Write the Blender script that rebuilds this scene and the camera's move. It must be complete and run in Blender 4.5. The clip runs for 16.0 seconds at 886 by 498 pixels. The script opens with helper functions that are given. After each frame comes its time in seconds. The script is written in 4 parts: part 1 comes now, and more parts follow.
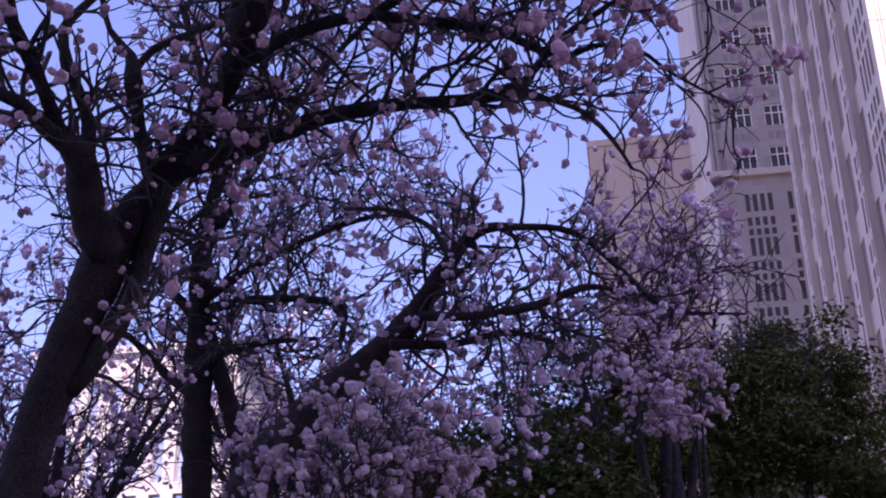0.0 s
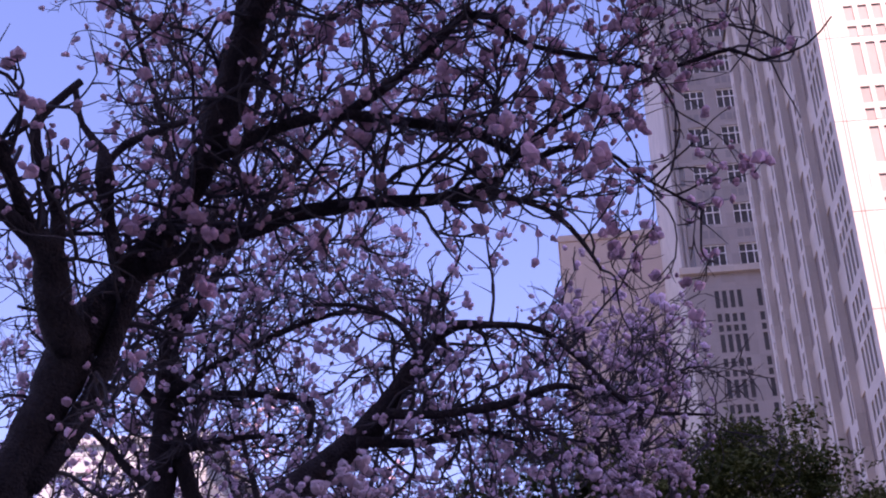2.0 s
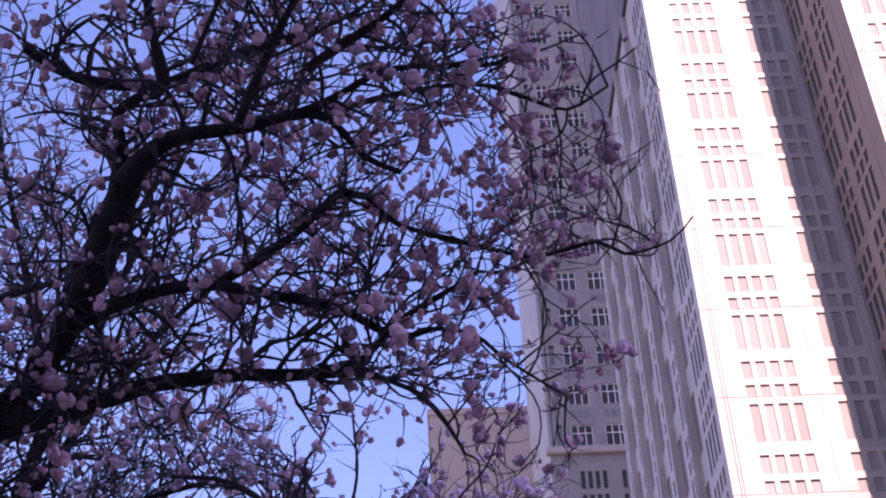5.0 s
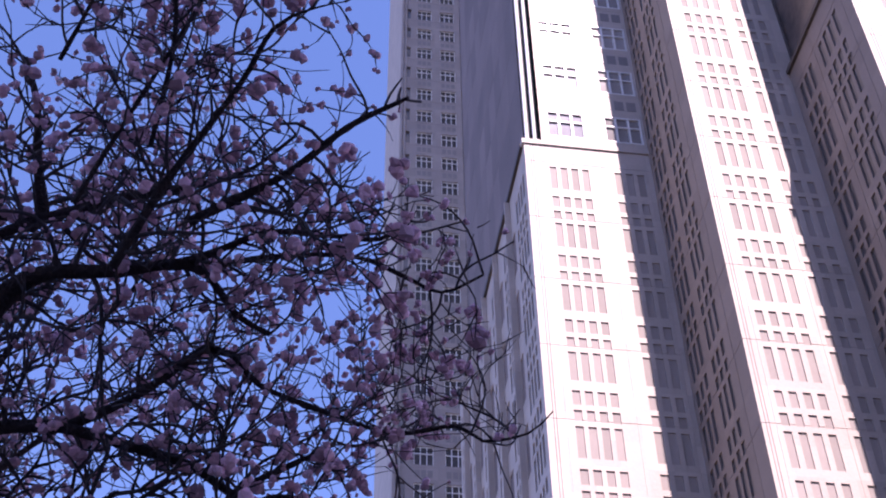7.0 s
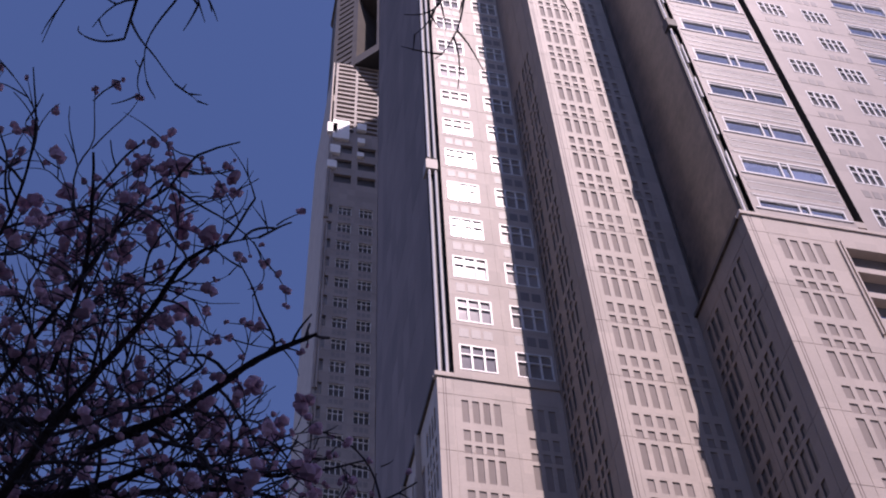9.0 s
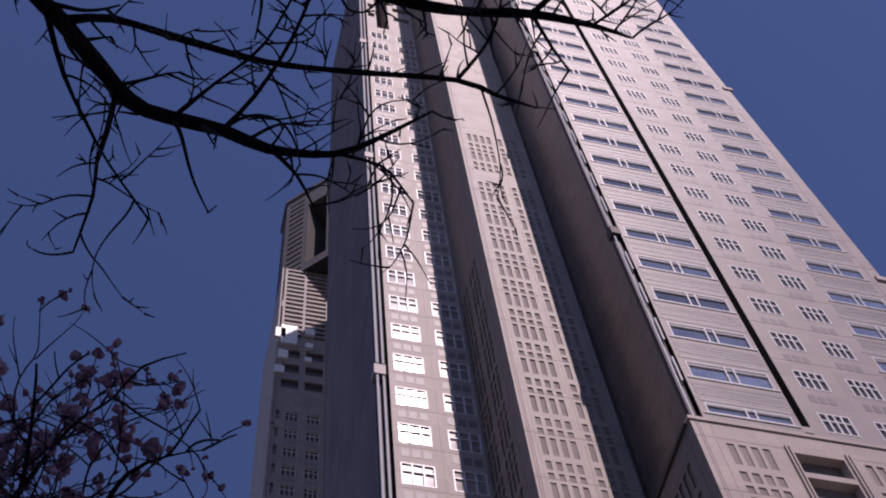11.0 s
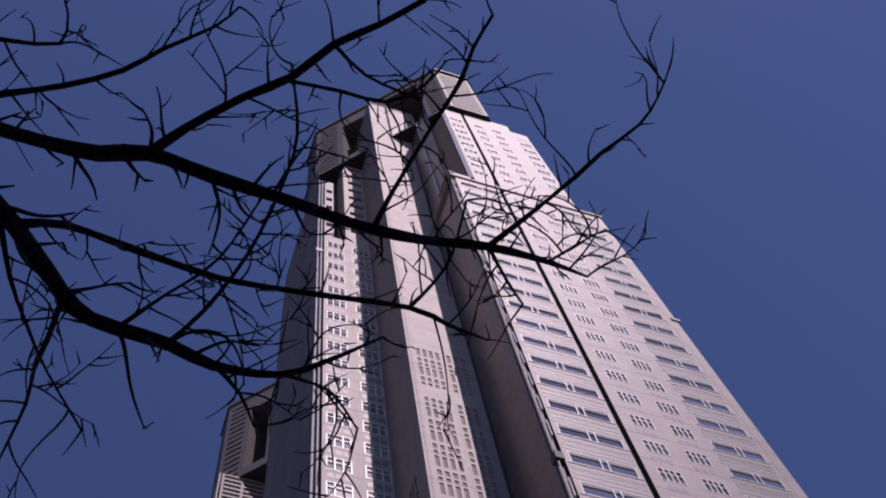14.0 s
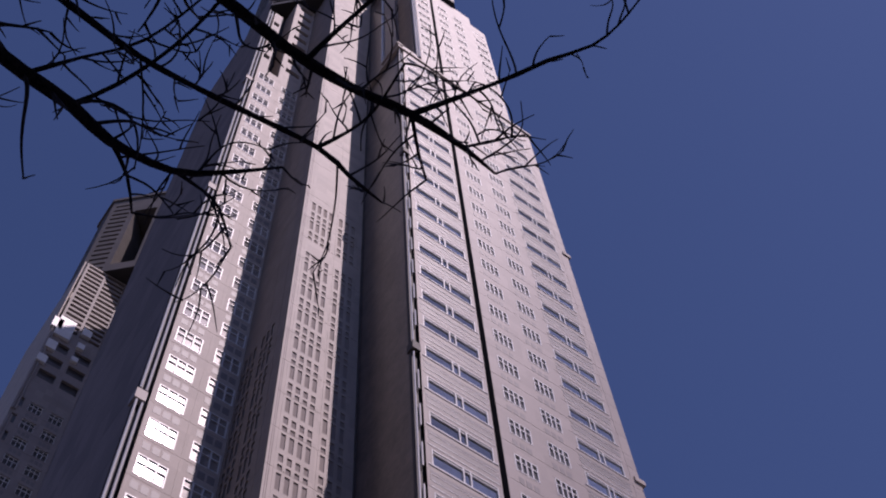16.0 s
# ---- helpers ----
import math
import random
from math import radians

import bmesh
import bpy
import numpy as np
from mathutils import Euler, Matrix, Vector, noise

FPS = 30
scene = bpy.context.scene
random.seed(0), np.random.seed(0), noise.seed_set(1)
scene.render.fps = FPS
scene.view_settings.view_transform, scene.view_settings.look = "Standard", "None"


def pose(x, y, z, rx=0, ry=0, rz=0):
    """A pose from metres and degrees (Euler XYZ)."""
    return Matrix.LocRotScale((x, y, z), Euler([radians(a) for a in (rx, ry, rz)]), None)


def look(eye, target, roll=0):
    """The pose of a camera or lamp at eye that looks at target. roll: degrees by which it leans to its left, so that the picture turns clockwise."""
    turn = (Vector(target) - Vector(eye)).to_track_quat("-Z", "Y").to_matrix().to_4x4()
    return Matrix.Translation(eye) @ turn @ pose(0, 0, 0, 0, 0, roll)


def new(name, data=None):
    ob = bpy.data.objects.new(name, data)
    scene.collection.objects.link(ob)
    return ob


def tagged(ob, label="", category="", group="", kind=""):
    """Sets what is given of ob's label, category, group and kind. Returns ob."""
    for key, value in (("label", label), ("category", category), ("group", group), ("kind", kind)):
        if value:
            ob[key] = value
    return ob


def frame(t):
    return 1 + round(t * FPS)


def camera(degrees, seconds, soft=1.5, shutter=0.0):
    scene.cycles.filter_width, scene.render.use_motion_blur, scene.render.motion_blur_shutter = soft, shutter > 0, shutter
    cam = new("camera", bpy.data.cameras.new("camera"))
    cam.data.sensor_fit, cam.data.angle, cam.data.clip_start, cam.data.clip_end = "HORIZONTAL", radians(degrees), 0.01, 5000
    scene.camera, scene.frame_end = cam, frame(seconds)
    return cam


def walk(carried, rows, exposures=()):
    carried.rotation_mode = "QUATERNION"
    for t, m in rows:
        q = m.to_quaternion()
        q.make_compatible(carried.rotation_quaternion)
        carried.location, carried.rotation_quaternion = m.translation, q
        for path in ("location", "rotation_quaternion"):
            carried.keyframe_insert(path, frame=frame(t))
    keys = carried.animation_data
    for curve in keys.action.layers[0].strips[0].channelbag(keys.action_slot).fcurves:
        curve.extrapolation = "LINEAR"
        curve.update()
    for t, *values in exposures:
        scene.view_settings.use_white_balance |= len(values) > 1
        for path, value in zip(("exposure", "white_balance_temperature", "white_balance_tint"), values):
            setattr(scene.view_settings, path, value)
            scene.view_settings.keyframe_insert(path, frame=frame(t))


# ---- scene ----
import itertools

# ---------------------------------------------------------------- camera
cam = camera(38.7, 16.0, soft=2.0)
# seconds, place in metres, turn in degrees
ROWS = [
    (0.0, -0.055, 0.13, 1.502, 114.593, 0.999, 8.555),
    (0.5, -0.049, 0.126, 1.51, 115.415, 0.84, 8.335),
    (1.0, -0.041, 0.126, 1.518, 116.599, 0.904, 8.095),
    (1.5, -0.04, 0.124, 1.528, 117.737, 0.945, 7.623),
    (2.0, -0.04, 0.12, 1.538, 118.781, 1.006, 7.103),
    (2.5, -0.041, 0.118, 1.539, 119.791, 1.333, 6.682),
    (3.0, -0.037, 0.114, 1.549, 120.824, 1.431, 5.963),
    (3.5, -0.035, 0.109, 1.553, 122.028, 1.744, 5.082),
    (3.7, -0.039, 0.103, 1.556, 122.519, 1.812, 4.63),
    (5.8, 0.005, 0.066, 1.601, 129.121, 1.275, -2.474),
    (6.0, 0.005, 0.057, 1.605, 129.858, 1.046, -3.43),
    (6.5, 0.001, 0.034, 1.594, 131.809, 0.817, -5.662),
    (7.0, -0.005, 0.01, 1.582, 133.743, 0.539, -7.862),
    (7.5, 0.005, 0.006, 1.576, 135.903, 0.541, -9.639),
    (8.0, 0.012, -0.004, 1.584, 138.671, 1.069, -10.748),
    (8.5, 0.021, -0.031, 1.591, 141.501, 1.603, -11.387),
    (9.0, 0.026, -0.057, 1.594, 144.06, 2.092, -12.004),
    (9.2, 0.02, -0.053, 1.587, 145.004, 2.389, -12.149),
    (11.5, 0.026, -0.107, 1.61, 155.513, 4.336, -13.496),
    (12.0, 0.032, -0.111, 1.626, 157.797, 4.571, -13.735),
    (12.5, 0.023, -0.112, 1.657, 160.128, 4.932, -13.783),
    (13.0, 0.02, -0.123, 1.687, 161.706, 5.097, -14.143),
    (13.5, 0.018, -0.125, 1.7, 162.413, 5.234, -14.612),
    (14.0, 0.018, -0.127, 1.708, 162.61, 4.922, -17.394),
    (14.5, 0.019, -0.115, 1.7, 162.342, 4.375, -22.033),
    (15.0, 0.028, -0.106, 1.683, 160.466, 3.488, -28.003),
    (15.5, 0.047, -0.086, 1.667, 157.509, 2.749, -33.237),
    (16.0, 0.058, -0.086, 1.654, 155.973, 2.509, -35.739),
]

EXPOSURES = [(0, 1.68, 6200, 60), (3.5, 1.68, 6200, 58), (6.0, 1.66, 5800, 50), (7.0, 1.42, 5560, 44), (7.5, 1.17, 5500, 43), (8.0, 0.74, 5520, 42),
             (8.5, 0.3, 5560, 42), (9.0, 0.04, 5600, 42), (9.2, -0.08, 5600, 42), (11.5, -0.65, 5600, 42), (14.5, -0.79, 5480, 44), (16.0, -0.84, 5480, 43)]
walk(cam, [(r[0], pose(*r[1:])) for r in ROWS], EXPOSURES)

# ---------------------------------------------------------------- light
SUN_AZ, SUN_EL = 164.5, 56.0
world = bpy.data.worlds.new("world")
scene.world = world
world.use_nodes = True
sky = world.node_tree.nodes.new("ShaderNodeTexSky")
sky.sky_type, sky.sun_disc = "NISHITA", False
sky.sun_elevation, sky.sun_rotation = radians(SUN_EL), radians(SUN_AZ)
sky.air_density, sky.dust_density, sky.ozone_density = 1.0, 0.35, 2.5
background = world.node_tree.nodes["Background"]
background.inputs["Strength"].default_value = 0.091
world.node_tree.links.new(sky.outputs["Color"], background.inputs["Color"])
sun_data = bpy.data.lights.new("sun", "SUN")
sun_data.energy, sun_data.angle, sun_data.color = 4.7, radians(0.53), (1.0, 0.86, 0.62)
sun = new("sun", sun_data)
sun_way = Vector((math.sin(radians(SUN_AZ)) * math.cos(radians(SUN_EL)),
                  math.cos(radians(SUN_AZ)) * math.cos(radians(SUN_EL)), math.sin(radians(SUN_EL))))
sun.matrix_world = look(sun_way * 120, (0, 0, 0))

# ---------------------------------------------------------------- materials
def material(name, base, rough=0.7, dark=0.75, scale=3.0, fine=40.0, bump=0.1, metal=0.0, spread=0.0, hue=None, spec=0.5):
    """A surface with variation at two scales, a little relief, and a spread of value from piece to piece."""
    m = bpy.data.materials.new(name)
    m.use_nodes = True
    nt = m.node_tree
    bs = nt.nodes["Principled BSDF"]
    co = nt.nodes.new("ShaderNodeTexCoord")
    n1, n2 = nt.nodes.new("ShaderNodeTexNoise"), nt.nodes.new("ShaderNodeTexNoise")
    n1.inputs["Scale"].default_value, n2.inputs["Scale"].default_value = scale, fine
    n1.inputs["Detail"].default_value, n2.inputs["Detail"].default_value = 5, 3
    for n in (n1, n2):
        nt.links.new(co.outputs["Object"], n.inputs["Vector"])
    mix = nt.nodes.new("ShaderNodeMath")
    mix.operation = "MULTIPLY_ADD"
    mix.inputs[1].default_value = 0.6
    nt.links.new(n1.outputs["Fac"], mix.inputs[0])
    half = nt.nodes.new("ShaderNodeMath")
    half.operation = "MULTIPLY"
    half.inputs[1].default_value = 0.4
    nt.links.new(n2.outputs["Fac"], half.inputs[0])
    nt.links.new(half.outputs[0], mix.inputs[2])
    ramp = nt.nodes.new("ShaderNodeValToRGB")
    ramp.color_ramp.elements[0].position, ramp.color_ramp.elements[1].position = 0.3, 0.68
    low = hue or tuple(c * dark for c in base)
    ramp.color_ramp.elements[0].color, ramp.color_ramp.elements[1].color = (*low, 1), (*base, 1)
    nt.links.new(mix.outputs[0], ramp.inputs[0])
    out = ramp.outputs["Color"]
    if spread:
        geo = nt.nodes.new("ShaderNodeNewGeometry")
        hsv = nt.nodes.new("ShaderNodeHueSaturation")
        val = nt.nodes.new("ShaderNodeMapRange")
        val.inputs["To Min"].default_value, val.inputs["To Max"].default_value = 1 - spread, 1 + spread
        nt.links.new(geo.outputs["Random Per Island"], val.inputs["Value"])
        nt.links.new(val.outputs["Result"], hsv.inputs["Value"])
        nt.links.new(out, hsv.inputs["Color"])
        out = hsv.outputs["Color"]
    nt.links.new(out, bs.inputs["Base Color"])
    bs.inputs["Roughness"].default_value, bs.inputs["Metallic"].default_value = rough, metal
    bs.inputs["Specular IOR Level"].default_value = spec
    if bump:
        b = nt.nodes.new("ShaderNodeBump")
        b.inputs["Strength"].default_value, b.inputs["Distance"].default_value = bump, 0.05
        nt.links.new(n2.outputs["Fac"], b.inputs["Height"])
        nt.links.new(b.outputs["Normal"], bs.inputs["Normal"])
    return m


def panel_tone(m, size, low, high):
    """Lets the stone panels of a wall differ a little in tone."""
    nt = m.node_tree
    bs = nt.nodes["Principled BSDF"]
    src = bs.inputs["Base Color"].links[0].from_socket
    co, div, flo, wn, val, hsv = (nt.nodes.new(k) for k in ("ShaderNodeTexCoord", "ShaderNodeVectorMath", "ShaderNodeVectorMath", "ShaderNodeTexWhiteNoise", "ShaderNodeMapRange", "ShaderNodeHueSaturation"))
    div.operation, flo.operation = "DIVIDE", "FLOOR"
    div.inputs[1].default_value = size
    nt.links.new(co.outputs["Object"], div.inputs[0])
    nt.links.new(div.outputs[0], flo.inputs[0])
    nt.links.new(flo.outputs[0], wn.inputs["Vector"])
    val.inputs["To Min"].default_value, val.inputs["To Max"].default_value = low, high
    nt.links.new(wn.outputs["Value"], val.inputs["Value"])
    nt.links.new(val.outputs["Result"], hsv.inputs["Value"])
    nt.links.new(src, hsv.inputs["Color"])
    nt.links.new(hsv.outputs["Color"], bs.inputs["Base Color"])


def object_spread(m, low, high):
    """Lets alike pieces of one material differ in value."""
    nt = m.node_tree
    bs = nt.nodes["Principled BSDF"]
    src = bs.inputs["Base Color"].links[0].from_socket
    info, val, hsv = (nt.nodes.new(k) for k in ("ShaderNodeObjectInfo", "ShaderNodeMapRange", "ShaderNodeHueSaturation"))
    val.inputs["To Min"].default_value, val.inputs["To Max"].default_value = low, high
    nt.links.new(info.outputs["Random"], val.inputs["Value"])
    nt.links.new(val.outputs["Result"], hsv.inputs["Value"])
    nt.links.new(src, hsv.inputs["Color"])
    nt.links.new(hsv.outputs["Color"], bs.inputs["Base Color"])
    return m


GRANITE = material("pale_granite", (0.495, 0.424, 0.37), 0.6, 0.85, 0.35, 9.0, 0.12)
# Dark granite that paints shade on ledge sides, groove cheeks and bay C's flank.
GRANITE_DARK = material("deep_shade_granite", (0.085, 0.070, 0.062), 0.65, 0.6, 0.8, 9.0, 0.1)
ROSE = material("rose_grey_granite", (0.385, 0.33, 0.305), 0.55, 0.82, 0.35, 9.0, 0.12)
# Granite darkened so that the flanks of bays B and C look shaded.
FLANK = material("flank_shade_granite", (0.235, 0.19, 0.165), 0.6, 0.8, 0.5, 9.0, 0.12)
# Base colour lowered so bay A's upper flank reads as shaded.
SMOOTH = material("shade_dark_cladding", (0.21, 0.165, 0.155), 0.75, 0.75, 0.25, 6.0, 0.05)
SPANDREL = material("grey_spandrel", (0.24, 0.215, 0.21), 0.5, 0.8, 0.8, 12.0, 0.1)
FRAME = material("white_metal_frame", (0.78, 0.77, 0.76), 0.4, 0.9, 2.0, 20.0, 0.0)
PIPE = material("white_pipe", (0.82, 0.81, 0.80), 0.35, 0.9, 2.0, 20.0, 0.0)
GLASS = object_spread(material("window_glass", (0.52, 0.55, 0.62), 0.04, 0.6, 0.5, 3.0, 0.02, metal=0.7, spec=0.6), 0.6, 1.25)
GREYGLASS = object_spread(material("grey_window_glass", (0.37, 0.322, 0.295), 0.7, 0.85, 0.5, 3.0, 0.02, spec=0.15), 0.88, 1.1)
# Pale diffuse base imitates bright sky mirrored in bay A's panes.
PALEGLASS = object_spread(material("sky_pale_window_glass", (0.44, 0.41, 0.40), 0.08, 0.8, 0.5, 3.0, 0.02, metal=0.25, spec=0.8), 0.55, 1.2)
STONEPANEL = material("flush_stone_panel", (0.435, 0.37, 0.322), 0.75, 0.85, 0.5, 6.0, 0.05, spec=0.2)
# Brown noise in the colour imitates blotchy reflections on the dark flank glass.
MOTTLED = material("painted_reflection_glass", (0.15, 0.115, 0.095), 0.3, 0.75, 0.8, 2.6, 0.02, hue=(0.022, 0.018, 0.018))
# Granite of the twin tower, with the first tower's shade darkened into it.
TWINSTONE = material("twin_shade_granite", (0.33, 0.285, 0.265), 0.6, 0.8, 0.4, 8.0, 0.1)
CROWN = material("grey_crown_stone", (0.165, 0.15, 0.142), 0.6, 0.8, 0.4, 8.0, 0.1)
# Glass with flank shade darkened into it; also serves as plain dark glass elsewhere.
FLANKGLASS = object_spread(material("dark_shaded_window_glass", (0.06, 0.057, 0.06), 0.3, 0.85, 0.5, 3.0, 0.02, spec=0.5), 0.88, 1.1)
# Near-black colour that paints shade at the back of slots, grooves and openings.
DARK = material("recess_shade", (0.03, 0.028, 0.03), 0.6, 0.7, 1.0, 10.0, 0.0)
BEIGE = material("beige_tile", (0.52, 0.40, 0.33), 0.7, 0.88, 0.5, 12.0, 0.1)
PALE = material("pale_concrete", (0.36, 0.38, 0.41), 0.7, 0.85, 0.4, 8.0, 0.1)
CONCRETE = material("grey_concrete", (0.24, 0.23, 0.22), 0.8, 0.85, 0.4, 8.0, 0.1)
BARK = material("dark_bark", (0.07, 0.054, 0.058), 0.95, 0.4, 6.0, 45.0, 0.9, spec=0.1)
TWIG = material("twig_bark", (0.075, 0.058, 0.066), 0.9, 0.5, 8.0, 60.0, 0.3)
BLOSSOM = material("pink_blossom", (0.76, 0.54, 0.68), 0.75, 0.75, 4.0, 30.0, 0.0, spread=0.35)
BLOSSOM_PALE = material("pale_pink_blossom", (0.58, 0.40, 0.46), 0.75, 0.8, 4.0, 30.0, 0.0, spread=0.3)
ROSE_BLOSSOM = material("rose_blossom", (0.68, 0.40, 0.51), 0.75, 0.7, 4.0, 30.0, 0.0, spread=0.35)
LEAF = material("evergreen_leaf", (0.105, 0.115, 0.026), 0.65, 0.5, 0.9, 5.0, 0.0, spread=0.2, hue=(0.03, 0.05, 0.018), spec=0.12)
GROUND = material("park_ground", (0.13, 0.125, 0.115), 0.95, 0.6, 0.3, 6.0, 0.4)
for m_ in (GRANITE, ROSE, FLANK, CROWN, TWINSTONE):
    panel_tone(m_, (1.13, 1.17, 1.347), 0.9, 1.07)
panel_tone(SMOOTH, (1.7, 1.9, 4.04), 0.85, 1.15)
for m_ in (BLOSSOM, BLOSSOM_PALE, LEAF):
    b_ = m_.node_tree.nodes["Principled BSDF"]
    b_.inputs["Transmission Weight"].default_value = 0.0
    b_.inputs["Subsurface Weight"].default_value = 0.0


# ---------------------------------------------------------------- mesh helpers
def mesh_object(name, verts, faces, mats, index=None, parent=None, label="", smooth=False):
    me = bpy.data.meshes.new(name)
    me.from_pydata(verts, [], faces)
    for m in (mats if isinstance(mats, (list, tuple)) else [mats]):
        me.materials.append(m)
    if index is not None:
        me.polygons.foreach_set("material_index", index)
    if smooth:
        me.polygons.foreach_set("use_smooth", [True] * len(me.polygons))
    me.update()
    ob = new(name, me)
    if parent is not None:
        ob.parent = parent
    if label:
        tagged(ob, label)
    return ob


def thing(name, label, category, group="", at=(0, 0, 0), kind=""):
    e = new(name)
    e.location = at
    e.empty_display_size = 0.5
    return tagged(e, label, category, group, kind)


BOX_FACES = [(0, 3, 2, 1), (4, 5, 6, 7), (0, 1, 5, 4), (1, 2, 6, 5), (2, 3, 7, 6), (3, 0, 4, 7)]


def box_verts(x0, x1, y0, y1, z0, z1):
    return [(x0, y0, z0), (x1, y0, z0), (x1, y1, z0), (x0, y1, z0), (x0, y0, z1), (x1, y0, z1), (x1, y1, z1), (x0, y1, z1)]


def box(name, x0, x1, y0, y1, z0, z1, mat, parent=None, label=""):
    return mesh_object(name, box_verts(x0, x1, y0, y1, z0, z1), BOX_FACES, mat, None, parent, label)


def boxes(name, items, mat, parent=None, label=""):
    v, f = [], []
    for it in items:
        n = len(v)
        v += box_verts(*it)
        f += [tuple(i + n for i in q) for q in BOX_FACES]
    return mesh_object(name, v, f, mat, None, parent, label)


class Plane:
    """A facade: origin, the way along it (u), up, and the way out of it (n)."""
    def __init__(self, origin, u):
        self.o, self.u = Vector(origin), Vector((u[0], u[1], 0)).normalized()
        self.n = self.u.cross(Vector((0, 0, 1)))

    def at(self, u, z, d=0.0):
        p = self.o + self.u * u - self.n * d
        return (p.x, p.y, z)

    def matrix(self, u, z, d):
        m = Matrix((self.u, -self.n, Vector((0, 0, 1)))).transposed().to_4x4()
        m.translation = self.at(u, z, d)
        return m


def spans(edges):
    return sorted(set(round(e, 4) for e in edges))


def facade(plane, u0, u1, z0, z1, cols, rows, parent, depth=0.3, mat=None, joints_z=(), joints_u=(), name="wall", label="", back=None):
    """A wall with a recess at every crossing of the given columns and rows, and with shallow joints between its panels."""
    g = 0.016
    u0, u1, z0, z1 = (round(e, 4) for e in (u0, u1, z0, z1))
    ue = [u0, u1] + [e for c in cols for e in c] + [e for j in joints_u for e in (j - g, j + g)]
    ze = [z0, z1] + [e for r in rows for e in r] + [e for j in joints_z for e in (j - g, j + g)]
    ue, ze = [e for e in spans(ue) if u0 <= e <= u1], [e for e in spans(ze) if z0 <= e <= z1]
    nu, nz = len(ue) - 1, len(ze) - 1
    um, zm = [(ue[i] + ue[i + 1]) / 2 for i in range(nu)], [(ze[j] + ze[j + 1]) / 2 for j in range(nz)]
    cu, cz = [any(a < m < b for a, b in cols) for m in um], [any(a < m < b for a, b in rows) for m in zm]
    ju, jz = [any(abs(m - j) < g for j in joints_u) for m in um], [any(abs(m - j) < g for j in joints_z) for m in zm]
    dp = [[depth if cu[i] and cz[j] else (0.014 if ju[i] or jz[j] else 0.0) for j in range(nz)] for i in range(nu)]
    v, f, ix = [], [], []

    known = {}

    def spot(p):
        key = (round(p[0], 3), round(p[1], 3), round(p[2], 3))
        if key not in known:
            known[key] = len(v)
            v.append(p)
        return known[key]

    def quad(a, b, c, d, k=0):
        q = (spot(a), spot(b), spot(c), spot(d))
        if len(set(q)) == 4:
            f.append(q)
            ix.append(k)
    for i in range(nu):
        for j in range(nz):
            d = dp[i][j]
            win = cu[i] and cz[j]
            quad(plane.at(ue[i], ze[j], d), plane.at(ue[i + 1], ze[j], d), plane.at(ue[i + 1], ze[j + 1], d), plane.at(ue[i], ze[j + 1], d), 1 if win and back else 0)
            if i + 1 < nu and dp[i + 1][j] != d:
                e = dp[i + 1][j]
                quad(plane.at(ue[i + 1], ze[j], d), plane.at(ue[i + 1], ze[j], e), plane.at(ue[i + 1], ze[j + 1], e), plane.at(ue[i + 1], ze[j + 1], d))
            if j + 1 < nz and dp[i][j + 1] != d:
                e = dp[i][j + 1]
                quad(plane.at(ue[i], ze[j + 1], d), plane.at(ue[i + 1], ze[j + 1], d), plane.at(ue[i + 1], ze[j + 1], e), plane.at(ue[i], ze[j + 1], e))
    return mesh_object(name, v, f, [mat or GRANITE] + ([back] if back else []), ix, parent, label)


PANES = {}


def pane(plane, ua, ub, za, zb, d, mat, parent, name="window"):
    """One pane of glass as a thin slab; alike panes share a mesh."""
    w, h = round(ub - ua, 3), round(zb - za, 3)
    key = (w, h, mat.name)
    if key not in PANES:
        me = bpy.data.meshes.new("pane")
        me.from_pydata(box_verts(0, w, 0, 0.03, 0, h), [], BOX_FACES)
        me.materials.append(mat)
        PANES[key] = me
    ob = new(name, PANES[key])
    ob.parent = parent
    ob.matrix_basis = plane.matrix(ua, za, d)
    return ob


def panes_joined(plane, cells, d, mat, parent, label=""):
    v, f = [], []
    for ua, ub, za, zb in cells:
        n = len(v)
        v += [plane.at(ua, za, d), plane.at(ub, za, d), plane.at(ub, zb, d), plane.at(ua, zb, d)]
        f.append((n, n + 1, n + 2, n + 3))
    ob = mesh_object("window_glazing", v, f, mat, None, parent, label)
    ob["kind"] = "stuff"
    return ob


FRAMES = {}


